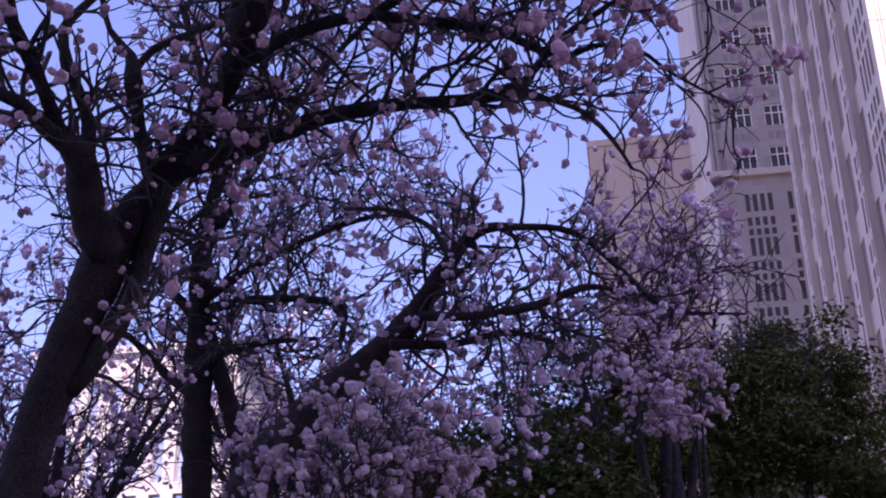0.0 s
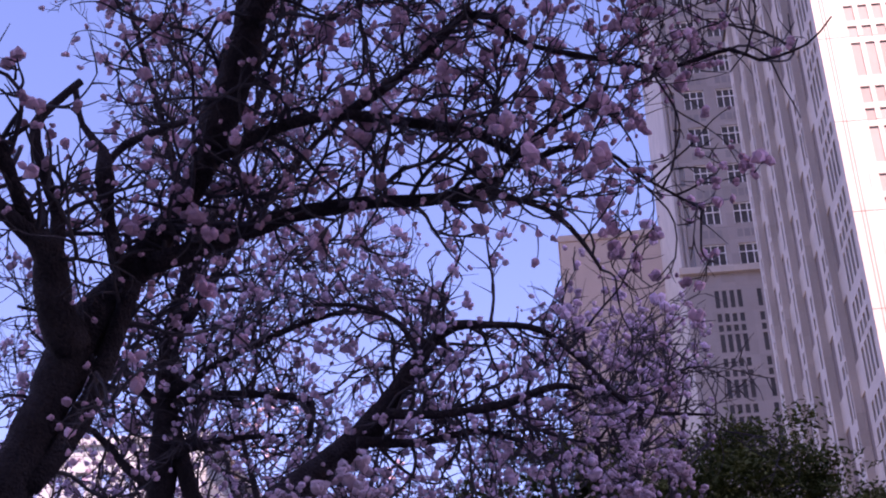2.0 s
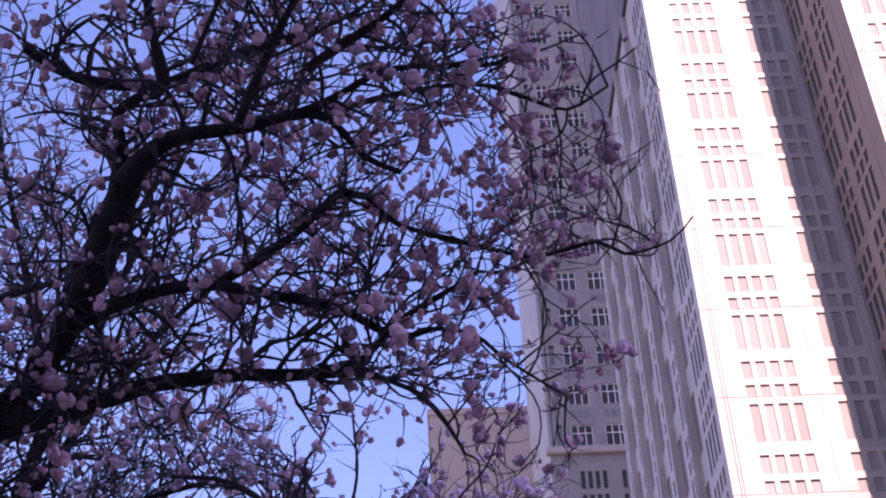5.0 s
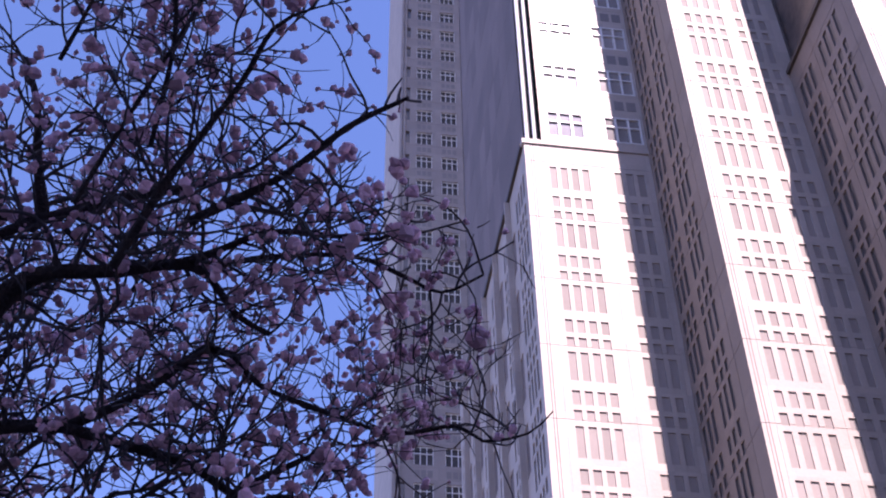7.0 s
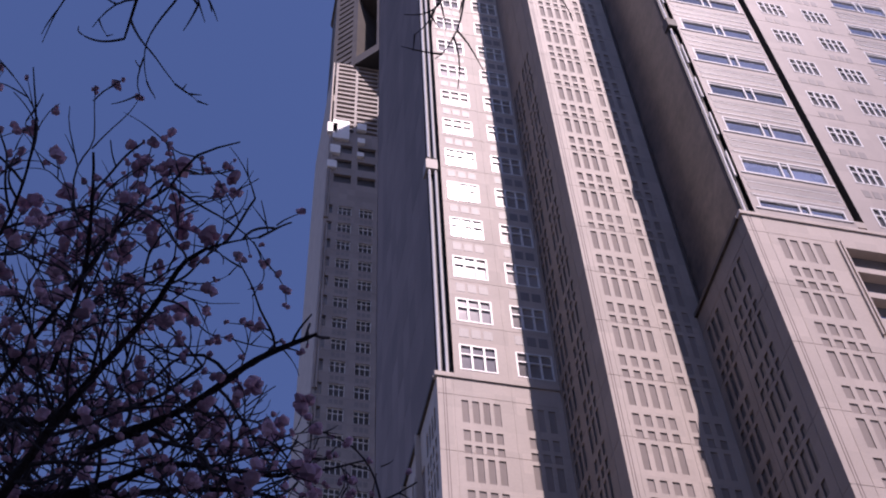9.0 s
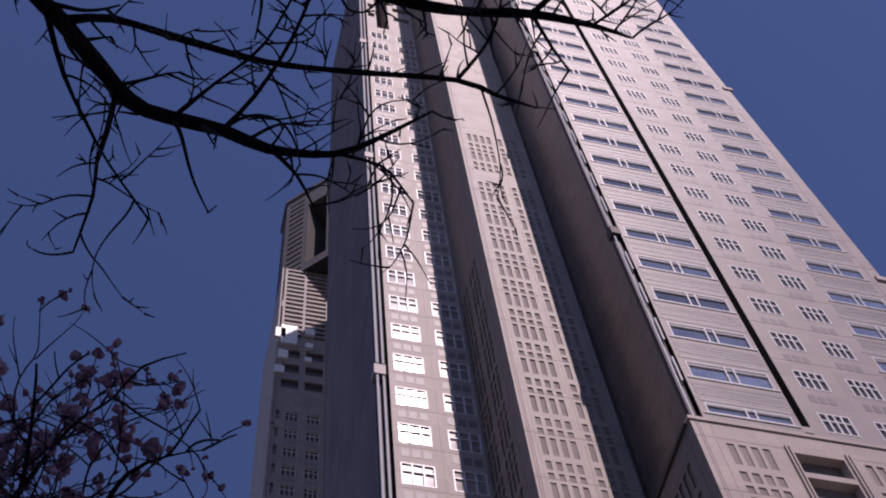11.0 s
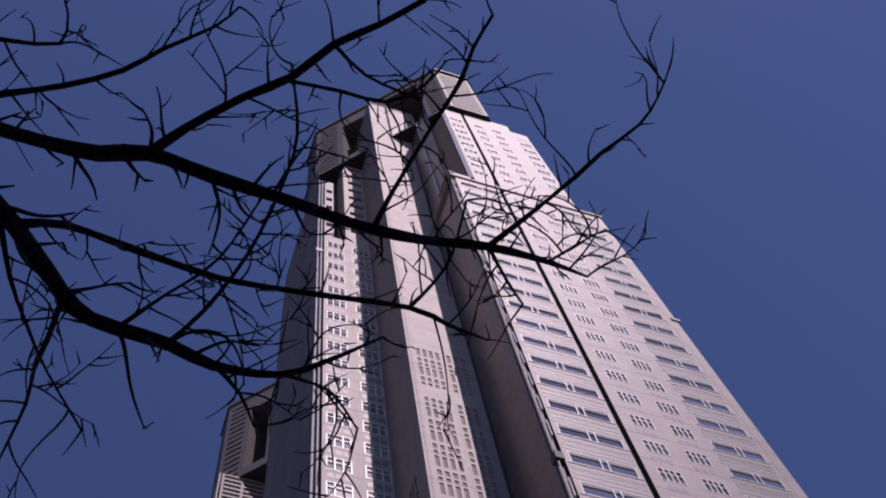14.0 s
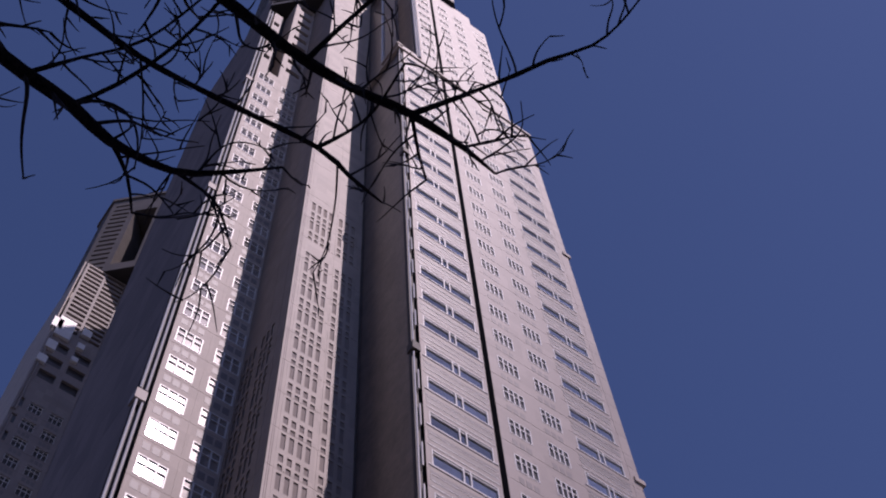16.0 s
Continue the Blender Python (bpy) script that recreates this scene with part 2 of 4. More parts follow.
def framed_window(plane, ua, ub, za, zb, d, parent, posts=(1 / 3, 2 / 3), rails=(0.62,), solid=None, thin=0.07, glass=None):
    """A window with a white frame, posts and rails, and a pane behind it."""
    w, h = round(ub - ua, 3), round(zb - za, 3)
    key = (w, h, posts, rails, solid)
    if key not in FRAMES:
        t = thin
        ue = spans([0, t, w - t, w] + [e for p in posts for e in (p * w - t * 0.6, p * w + t * 0.6)])
        ze = spans([0, t, h - t, h] + [e for r in rails for e in (r * h - t * 0.5, r * h + t * 0.5)])
        bar_u = [x < t or x > w - t or any(abs(x - p * w) < t * 0.6 for p in posts) for x in [(a + c) / 2 for a, c in zip(ue, ue[1:])]]
        bar_z = [z < t or z > h - t or any(abs(z - r * h) < t * 0.5 for r in rails) for z in [(a + c) / 2 for a, c in zip(ze, ze[1:])]]
        nu, nz = len(bar_u), len(bar_z)
        full = lambda i, j: 0 <= i < nu and 0 <= j < nz and (bar_u[i] or bar_z[j])
        v = [(x, y, z) for y in (-0.05, 0.05) for x in ue for z in ze]
        ref = lambda y, i, j: y * len(ue) * len(ze) + i * len(ze) + j
        f = []
        for i in range(nu):
            for j in range(nz):
                if full(i, j):
                    f.append((ref(0, i, j), ref(0, i + 1, j), ref(0, i + 1, j + 1), ref(0, i, j + 1)))
                    for (di, dj), (a, c) in (((-1, 0), ((i, j), (i, j + 1))), ((1, 0), ((i + 1, j), (i + 1, j + 1))), ((0, -1), ((i, j), (i + 1, j))), ((0, 1), ((i, j + 1), (i + 1, j + 1)))):
                        if not full(i + di, j + dj):
                            f.append((ref(0, *a), ref(0, *c), ref(1, *c), ref(1, *a)))
        me = bpy.data.meshes.new("window")
        me.from_pydata(v, [], f)
        me.materials.append(FRAME)
        FRAMES[key] = me
    ob = new("window", FRAMES[key])
    ob.parent = parent
    ob.matrix_basis = plane.matrix(ua, za, d)
    glass = glass or GLASS
    key = (w, h, "in", glass.name)
    if key not in PANES:
        me = bpy.data.meshes.new("pane")
        me.from_pydata(box_verts(0.03, w - 0.03, 0.045, 0.07, 0.03, h - 0.03), [], BOX_FACES)
        me.materials.append(glass)
        PANES[key] = me
    p = new("pane", PANES[key])
    p.parent = ob
    return ob


# ---------------------------------------------------------------- the skyscraper's rhythm
FLOOR = 4.04
LEDGE = 51.3


def tower_rows(z0, z1, top=49.1):
    """Each storey: one tall light and, below it, two low ones."""
    rows = []
    k = math.floor((z0 - top) / FLOOR)
    while top + k * FLOOR < z1 + FLOOR:
        t = top + k * FLOOR
        for a, b in ((t - 1.62, t), (t - 2.92, t - 2.15), (t - 3.78, t - 3.2)):
            if a > z0 + 0.15 and b < z1 - 0.15:
                rows.append((a, b))
        k += 1
    return rows


def storeys(z0, z1, top):
    k = math.ceil((z0 + 2.6 - top) / FLOOR)
    while top + k * FLOOR < z1 - 0.4:
        yield top + k * FLOOR
        k += 1


def columns(start, count, pitch=0.56, width=0.36):
    return [(start + i * pitch, start + i * pitch + width) for i in range(count)]


def panel_joints(z0, z1, top=49.1):
    k0 = math.ceil((z0 - top) / FLOOR)
    return [top + 0.32 + k * FLOOR for k in range(k0, 60) if z0 + 0.3 < top + 0.32 + k * FLOOR < z1 - 0.3]


def tower_wall(plane, u0, u1, z0, z1, cols, parent, singles=0.0, label="", extra_u=(), mat=None, glass=None):
    """A granite wall with the storey rhythm; panes below the height `singles` are pieces of their own."""
    rows = [r for r in tower_rows(z0, z1) if z1 > 52 or r[1] < 49.2]
    facade(plane, u0, u1, z0, z1, cols, rows, parent, 0.09, mat, panel_joints(z0, z1), extra_u, "wall", label)
    far = []
    for a, b in cols:
        for r in rows:
            if r[1] < singles:
                pane(plane, a + 0.004, b - 0.004, r[0] + 0.004, r[1] - 0.004, 0.05, glass or GREYGLASS, parent)
            else:
                far.append((a, b, r[0], r[1]))
    if far:
        panes_joined(plane, far, 0.07, glass or GREYGLASS, parent)


def pipes(parent, spots, breaks, r=0.13, mat=None):
    """Pairs of white pipes that run up a corner, broken at the heavy storeys."""
    for x, y in spots:
        for za, zb in breaks:
            v, f = [], []
            for k in range(8):
                a = math.tau * k / 8
                v += [(x + r * math.cos(a), y + r * math.sin(a), za), (x + r * math.cos(a), y + r * math.sin(a), zb)]
            f = [(2 * k, (2 * k + 2) % 16, (2 * k + 3) % 16, 2 * k + 1) for k in range(8)]
            f += [tuple(range(14, -1, -2)), tuple(range(1, 16, 2))]
            mesh_object("corner_pipe", v, f, mat or PIPE, None, parent, "pale vertical corner pipe")


# ---------------------------------------------------------------- the setting
ground = mesh_object("ground", [(-3000, -3000, 0), (3000, -3000, 0), (3000, 3000, 0), (-3000, 3000, 0)], [(0, 1, 2, 3)], GROUND)
tagged(ground, "bare brown park ground", "ground", kind="structure")

# ---------------------------------------------------------------- main tower
XA, XB, XC, XR = 10.55, 17.2, 22.75, 41.6
YA, YB, YC = 42.4, 36.3, 29.8


def crown(parent, ox, oy, detail=True):
    """The eight-sided top, turned by half a right angle, with slatted corners and two deep openings."""
    z0, z1 = 188.0, 219.5
    p0, p1, p2 = (10.8 + ox, 45.4 + oy), (27.2 + ox, 29.1 + oy), (33.2 + ox, 29.1 + oy)
    slant = Plane((p0[0], p0[1], 0), (p1[0] - p0[0], p1[1] - p0[1]))
    length = math.hypot(p1[0] - p0[0], p1[1] - p0[1])
    # Openings and slats get black backs, which paints their inner shade.
    slats = [(z, z + 0.75) for z in np.arange(189.2, 217.5, 1.95)]
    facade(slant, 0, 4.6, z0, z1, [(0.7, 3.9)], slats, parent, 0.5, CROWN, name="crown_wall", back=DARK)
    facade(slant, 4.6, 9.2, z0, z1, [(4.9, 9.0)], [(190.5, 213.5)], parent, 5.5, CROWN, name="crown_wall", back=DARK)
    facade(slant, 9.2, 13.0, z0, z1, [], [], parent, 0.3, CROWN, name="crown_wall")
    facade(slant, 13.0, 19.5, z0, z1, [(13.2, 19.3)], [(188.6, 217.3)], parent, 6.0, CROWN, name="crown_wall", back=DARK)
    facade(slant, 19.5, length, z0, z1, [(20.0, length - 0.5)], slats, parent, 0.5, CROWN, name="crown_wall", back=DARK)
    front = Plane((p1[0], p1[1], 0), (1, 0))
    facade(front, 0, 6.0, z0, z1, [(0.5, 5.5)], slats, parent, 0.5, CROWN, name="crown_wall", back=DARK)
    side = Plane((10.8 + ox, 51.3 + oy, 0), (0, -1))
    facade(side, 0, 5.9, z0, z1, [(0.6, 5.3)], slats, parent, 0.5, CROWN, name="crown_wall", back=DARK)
    cx, cy = 30.2 + ox, 48.3 + oy
    ring = [(33.2 + ox, 29.1 + oy), (49.6 + ox, 45.4 + oy), (49.6 + ox, 51.3 + oy), (33.2 + ox, 67.6 + oy), (27.2 + ox, 67.6 + oy), (10.8 + ox, 51.3 + oy)]
    v = [(x, y, z) for x, y in ring for z in (z0, z1)]
    f = [(2 * i, 2 * i + 2, 2 * i + 3, 2 * i + 1) for i in range(len(ring) - 1)]
    mesh_object("crown_wall", v, f, CROWN, None, parent)
    full = [p0, p1] + ring
    v = [(x, y, z1 - 0.002) for x, y in full] + [(cx + (x - cx) * 1.02, cy + (y - cy) * 1.02, z1 + 0.9) for x, y in full]
    v += [(cx + (x - cx) * 1.02, cy + (y - cy) * 1.02, z1 - 0.002) for x, y in full]
    n = len(full)
    f = [tuple(range(2 * n, 3 * n))[::-1], tuple(range(n, 2 * n))]
    f += [(2 * n + i, 2 * n + (i + 1) % n, n + (i + 1) % n, n + i) for i in range(n)]
    mesh_object("roof", v, f, CROWN, None, parent)
    v = [(x, y, z0) for x, y in full]
    mesh_object("crown_floor", v, [tuple(range(n))[::-1]], DARK, None, parent)


tower = thing("skyscraper", "very tall pale granite skyscraper with stepped bays and slatted crown", "skyscraper", at=(0, 0, 0))

# bay A, the leftmost strip
pa = Plane((0, YA, 0), (1, 0))
low_a = columns(11.78, 4) + columns(15.17, 3, 0.6, 0.38)
tower_wall(pa, XA, XB, 0, LEDGE - 0.6, low_a, tower, 60, "pale granite wall strip", (11.4, 14.5, 16.95))
cols_a = [(11.85, 13.92), (14.98, 17.05)]
up_a = [t for t in storeys(LEDGE, 148, 57.55)]
rows_a = [(t - 2.05, t) for t in [53.51] + up_a if t > 53] 
rows_a = sorted(set((round(a, 3), round(b, 3)) for a, b in rows_a))
facade(pa, 11.5, XB, LEDGE - 0.3, 149.0, cols_a, rows_a, tower, 0.14, GRANITE, [r[0] - 0.32 for r in rows_a[1:]], (14.45,), "wall", "pale granite wall strip")
for r in rows_a:
    for c in cols_a:
        framed_window(pa, c[0], c[1], r[0], r[1], 0.03, tower, glass=PALEGLASS, thin=0.09)
sp = []
for r in rows_a:
    for c in cols_a:
        for k in range(3):
            sp.append((c[0] + 0.08 + k * 0.68, c[0] + 0.60 + k * 0.68, YA - 0.012, YA + 0.05, r[0] - 1.35, r[0] - 0.6))
sp = [s for s in sp if s[4] > LEDGE + 0.1]
boxes("spandrel_panel", sp, SPANDREL, tower, "grey square spandrel panels")["kind"] = "stuff"
# the slot at the top of bay A
facade(pa, 11.5, 12.7, 149.0, 175.0, [(11.7, 12.5)], [(t - 1.6, t) for t in storeys(149, 174.6, 57.55)], tower, 0.3, GRANITE, name="wall", back=GLASS)
facade(pa, 14.2, XB, 149.0, 188.5, [(14.9, 16.9)], [(t - 1.6, t) for t in storeys(149, 188, 57.55)], tower, 0.3, GRANITE, name="wall", back=GLASS)
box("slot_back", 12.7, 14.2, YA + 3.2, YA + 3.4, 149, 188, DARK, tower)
box("slot_floor", 12.7, 14.2, YA, YA + 3.2, 148.7, 149.0, GRANITE, tower)
box("slot_cheek", 12.5, 12.7, YA + 0.3, YA + 3.2, 149, 175, GRANITE, tower)
box("slot_cheek", 14.2, 14.4, YA + 0.3, YA + 3.2, 149, 188.5, GRANITE, tower)
box("parapet", 11.5, 12.7, YA + 0.3, YA + 3.2, 174.6, 175.0, GRANITE, tower)
box("ledge", XA - 0.12, XB, YA - 0.08, YA + 0.3, LEDGE - 0.6, LEDGE - 0.28, GRANITE, tower, "projecting granite ledge")
# The unlit return of the ledge is coloured dark; its front is pale.
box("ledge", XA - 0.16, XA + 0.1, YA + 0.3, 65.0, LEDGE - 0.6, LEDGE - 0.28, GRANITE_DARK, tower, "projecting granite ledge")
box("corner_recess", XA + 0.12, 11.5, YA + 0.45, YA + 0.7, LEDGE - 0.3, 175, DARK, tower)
BREAKS = [(LEDGE - 0.3, 70.8), (72.3, 107.3), (108.8, 141.6), (143.0, 175.0)]
pipes(tower, [(XA + 0.2, YA + 0.1), (XA + 0.62, YA + 0.12)], BREAKS, 0.09)
for z in (70.8, 107.3, 141.6):
    box("corner_block", XA - 0.03, 11.3, YA - 0.03, YA + 0.9, z + 0.1, z + 1.2, ROSE, tower, "granite corner block")

# the flank of bay A
pas = Plane((XA, 65.0, 0), (0, -1))
bays = [(3.0, 3.9), (6.7, 7.6), (10.5, 11.5), (14.3, 15.4), (18.3, 19.2)]
walls = [(0.0, 3.0, 3), (3.9, 6.7, 3), (7.6, 10.5, 3), (11.5, 14.3, 3), (15.4, 18.3, 3), (19.2, 65.0 - YA, 4)]
for a, c, n in walls:
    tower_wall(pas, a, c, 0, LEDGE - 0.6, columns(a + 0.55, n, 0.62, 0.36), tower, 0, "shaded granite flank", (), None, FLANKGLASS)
# Dark backing gives these shallow bays the shade of deep recesses.
for a, c in bays:
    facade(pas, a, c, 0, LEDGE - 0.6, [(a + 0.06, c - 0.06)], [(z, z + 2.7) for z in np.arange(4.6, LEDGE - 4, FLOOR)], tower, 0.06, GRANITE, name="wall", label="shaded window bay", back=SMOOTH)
    boxes("rib", [(XA - 0.3, XA - 0.004, 65 - a, 65 - a + 0.12, 4, LEDGE - 0.65)], GRANITE, tower, "pale projecting rib")
pas2 = Plane((XA + 0.1, 61.5, 0), (0, -1))
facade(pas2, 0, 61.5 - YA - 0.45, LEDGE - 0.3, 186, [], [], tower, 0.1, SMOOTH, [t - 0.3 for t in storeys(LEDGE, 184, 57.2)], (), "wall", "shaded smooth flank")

# dark joints that run up beside the corners
for x, y, z in ((XA + 0.3, YA, LEDGE - 0.62), (XB + 0.16, YB, 148), (XC + 0.26, YC, LEDGE - 0.62)):
    for d in (0.0, 0.13):
        box("corner_joint", x + d, x + d + 0.035, y - 0.006, y - 0.002, 0.2, z, SMOOTH, tower, "dark corner joint")

# bay B
pb = Plane((0, YB, 0), (1, 0))
low_b = columns(17.98, 4, 0.575, 0.33) + columns(20.7, 3, 0.62, 0.34)
tower_wall(pb, XB, XC + 0.3, 0, 92, low_b, tower, 60, "pale granite wall strip", (17.75, 20.5))
tower_wall(pb, XB, XC + 0.3, 92.004, 102, low_b, tower, 0, "pale granite wall strip", (17.75, 20.5), None, STONEPANEL)
facade(pb, XB, XC + 0.3, 102, 148, [], [], tower, 0.1, GRANITE, [103.0 + 8.08 * k for k in range(6)], (17.75, 20.5), "wall", "pale granite wall strip")
facade(pb, XB, 25.0, 148, 211.5, [], [], tower, 0.1, GRANITE, [152 + 8.08 * k for k in range(7)], (18.0, 18.8, 19.6, 20.4, 21.2, 22.0, 22.8, 23.6), "wall")
# Shade on this flank is painted in through the darker stone.
pbs = Plane((XB, YA, 0), (0, -1))
side_b = columns(0.35, 3, 0.62, 0.36) + columns(2.7, 3, 0.62, 0.36)
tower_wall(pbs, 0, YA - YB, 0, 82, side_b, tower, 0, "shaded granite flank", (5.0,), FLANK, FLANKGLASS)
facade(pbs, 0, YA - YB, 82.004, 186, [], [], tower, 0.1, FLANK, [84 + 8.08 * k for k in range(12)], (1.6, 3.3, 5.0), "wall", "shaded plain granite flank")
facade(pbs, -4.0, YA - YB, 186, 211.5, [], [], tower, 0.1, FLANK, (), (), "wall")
box("parapet", XB - 0.05, 25.0, YB - 0.1, 46.0, 211.5, 211.9, GRANITE, tower)
box("wall", 24.8, 25.0, YB + 0.01, 44.0, 187, 211.5, GRANITE, tower)

# bay C, below the ledge
pc = Plane((0, YC, 0), (1, 0))
low_c = columns(24.15, 4, 0.6, 0.38) + columns(31.2, 4, 0.6, 0.38) + columns(36.4, 4, 0.6, 0.38)
tower_wall(pc, XC, 27.2, 0, LEDGE - 0.6, columns(24.15, 4, 0.6, 0.38), tower, 60, "pale granite wall strip", (23.7,))
slots = [(t - 1.5, t) for t in (49.2, 47.3, 45.4)] + [(t - 1.5, t) for t in (37.1, 35.2, 33.3, 25.0, 23.1, 21.2)]
facade(pc, 27.2, 30.6, 0, LEDGE - 0.6, [(27.6, 30.2)], sorted((a, b) for a, b in slots), tower, 0.5, GRANITE, name="wall", back=GLASS)
tower_wall(pc, 30.6, XR, 0, LEDGE - 0.6, low_c[4:], tower, 0, "pale granite wall strip", (35.5,))
for k, x in enumerate((27.22, 30.35)):
    boxes("slot_trim", [(x + d, x + d + 0.1, YC - 0.12, YC - 0.004, 42.6, 49.6) for d in (0, 0.2)], GRANITE, tower)
box("ledge", XC - 0.1, XR + 0.1, YC - 0.08, YC + 0.3, LEDGE - 0.6, LEDGE - 0.35, GRANITE, tower, "projecting granite ledge")
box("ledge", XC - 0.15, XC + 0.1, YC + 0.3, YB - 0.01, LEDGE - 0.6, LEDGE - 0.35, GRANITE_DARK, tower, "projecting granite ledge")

# bay C, the tall front with ribbon windows, a dark groove and two columns of windows
C0 = 23.55
up = [t for t in storeys(LEDGE, 142.5, 56.35)]
ribs = [(51.6, 52.5)] + [(round(t - 1.55, 3), round(t, 3)) for t in up]
facade(pc, C0, 28.88, LEDGE - 0.4, 142.6, [(23.95, 28.55)], ribs, tower, 0.13, ROSE, [a - 0.5 for a, b in ribs[1:]] + [b + 0.35 for a, b in ribs], (), "wall", "pale granite wall with ribbon windows")
facade(pc, 29.38, 35.7, LEDGE - 0.4, 142.6, [(30.2, 32.0), (33.3, 35.05)], [(51.5, 53.25)] + [(round(t - 1.75, 3), round(t, 3)) for t in storeys(LEDGE, 142.5, 57.3)], tower, 0.13, ROSE, [t + 1.0 for t in storeys(LEDGE, 141, 57.3)], (), "wall", "pale granite wall with square windows")
facade(pc, 35.7, XR, LEDGE - 0.4, 142.6, [(36.2, 40.2)], ribs, tower, 0.13, ROSE, [a - 0.5 for a, b in ribs[1:]] + [b + 0.35 for a, b in ribs], (40.7,), "wall", "pale granite wall with ribbon windows")
# Shade inside the groove is painted with black and dark-brown faces.
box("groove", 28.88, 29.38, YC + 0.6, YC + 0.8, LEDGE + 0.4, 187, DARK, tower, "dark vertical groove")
box("groove_cheek", 28.8, 28.88, YC + 0.01, YC + 0.8, LEDGE, 187, GRANITE_DARK, tower)
box("groove_cheek", 29.38, 29.46, YC + 0.01, YC + 0.8, LEDGE, 187, GRANITE_DARK, tower)
box("groove_foot", 28.88, 29.38, YC + 0.0, YC + 0.7, LEDGE - 0.1, LEDGE + 0.4, GRANITE, tower)
for a, b in ribs:
    framed_window(pc, 23.95, 28.55, a, b, 0.035, tower, (0.47, 0.58), (0.8,), None, 0.08)
    framed_window(pc, 36.2, 40.2, a, b, 0.035, tower, (0.47, 0.58), (0.8,), None, 0.08)
for t in [53.25] + list(storeys(LEDGE, 142.5, 57.3)):
    for c in ((30.2, 32.0), (33.3, 35.05)):
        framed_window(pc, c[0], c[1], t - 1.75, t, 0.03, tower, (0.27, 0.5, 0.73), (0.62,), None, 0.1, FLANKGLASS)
sills = [(c0, c1, YC - 0.05, YC - 0.004, a - 0.12, a - 0.02) for a, b in ribs for c0, c1 in ((23.7, 28.8), (36.0, 40.4))]
boxes("sill_band", sills, FRAME, tower, "white sill bands")["kind"] = "stuff"
bands = [(c0, c1, YC - 0.012, YC + 0.03, a - z, a - z + h) for a, b in ribs[1:] for c0, c1 in ((23.75, 28.75), (36.05, 40.35)) for z, h in ((0.78, 0.28), (1.5, 0.42), (2.2, 0.26))]
boxes("spandrel_band", bands, SPANDREL, tower, "grey horizontal spandrel bands")["kind"] = "stuff"
streaks = [(c0, c1, YC - 0.02, YC + 0.03, a - z, a - z + 0.07) for a, b in ribs[1:] for c0, c1 in ((23.8, 28.7), (36.1, 40.3)) for z in (0.95, 1.6, 2.1)]
boxes("spandrel_trim", streaks, FRAME, tower, "thin white spandrel trims")["kind"] = "stuff"
sp = [(c + 0.1 + k * 0.55, c + 0.5 + k * 0.55, YC - 0.012, YC + 0.04, t - 3.05, t - 2.4) for t in storeys(LEDGE + 2, 142.5, 57.3) for c in (30.2, 33.3) for k in range(3)]
boxes("spandrel_panel", sp, SPANDREL, tower, "grey square spandrel panels")["kind"] = "stuff"

# upper part of bay C, narrower, with a recessed strip beside it
up2 = [(round(t - 1.55, 3), round(t, 3)) for t in storeys(145, 184, 56.35)]
facade(pc, 26.2, 28.88, 142.6, 187.3, [(26.5, 28.5)], up2, tower, 0.13, ROSE, name="wall")
facade(pc, 29.38, 35.0, 142.6, 188.2, [(30.2, 31.8), (33.0, 34.6)], up2, tower, 0.13, ROSE, name="wall")
facade(pc, 35.0, 36.4, 142.6, 188.2, [], [], tower, 0.2, ROSE, name="wall")
facade(pc, 36.4, 39.0, 142.6, 184.5, [(36.7, 38.6)], up2[:-1], tower, 0.13, ROSE, name="wall")
for a, b in up2:
    for c0, c1 in ((26.5, 28.5), (30.2, 31.8), (33.0, 34.6), (36.7, 38.6)):
        if b < 183 or c0 < 36:
            framed_window(pc, c0, c1, a, b, 0.03, tower, (0.33, 0.67), (0.62,), None, 0.09, FLANKGLASS)
high = [(c0, c1, YC - 0.012, YC + 0.03, a - z, a - z + h) for a, b in up2[1:] for c0, c1 in ((26.4, 28.6), (30.1, 31.9), (32.9, 34.7), (36.6, 38.7)) for z, h in ((0.7, 0.3), (1.9, 0.5))]
boxes("spandrel_band", high, SPANDREL, tower, "grey horizontal spandrel bands")["kind"] = "stuff"
facade(pc, C0, 25.6, 142.6, 145.2, [], [], tower, 0.2, ROSE, name="wall")
pc2 = Plane((0, YC + 3.3, 0), (1, 0))
facade(pc2, 23.4, 25.9, 142.6, 186.5, [(23.9, 25.5)], up2, tower, 0.25, ROSE, name="wall", back=GLASS)
box("slot_cheek", 25.6, 25.8, YC + 0.5, YC + 3.3, 145.2, 187, GRANITE, tower)
box("slot_floor", XC, 25.6, YC, YC + 3.3, 144.8, 145.2, GRANITE, tower)
box("set_back_side", 38.8, 39.0, YC + 0.01, YC + 12, 142.6, 184.5, GRANITE, tower)
# White surface paints the sunlight that falls on this facet.
mesh_object("sunlit_white_chamfer", [(39.0, YC, 145), (40.0, YC + 1.2, 145), (40.0, YC + 1.2, 171), (39.0, YC, 171), (39.0, YC + 2, 145), (39.0, YC + 2, 171)],
            [(0, 1, 2, 3), (1, 4, 5, 2), (3, 2, 5)], PIPE, None, tower)
box("roof_step", XC, XR + 0.25, YC - 0.2, YC + 12, 142.6, 143.1, GRANITE, tower)
for z in (71.2, 107.9):
    box("edge_ledge", XR - 0.6, XR + 0.28, YC - 0.15, YC + 1.5, z, z + 0.5, GRANITE, tower, "small projecting edge ledge")
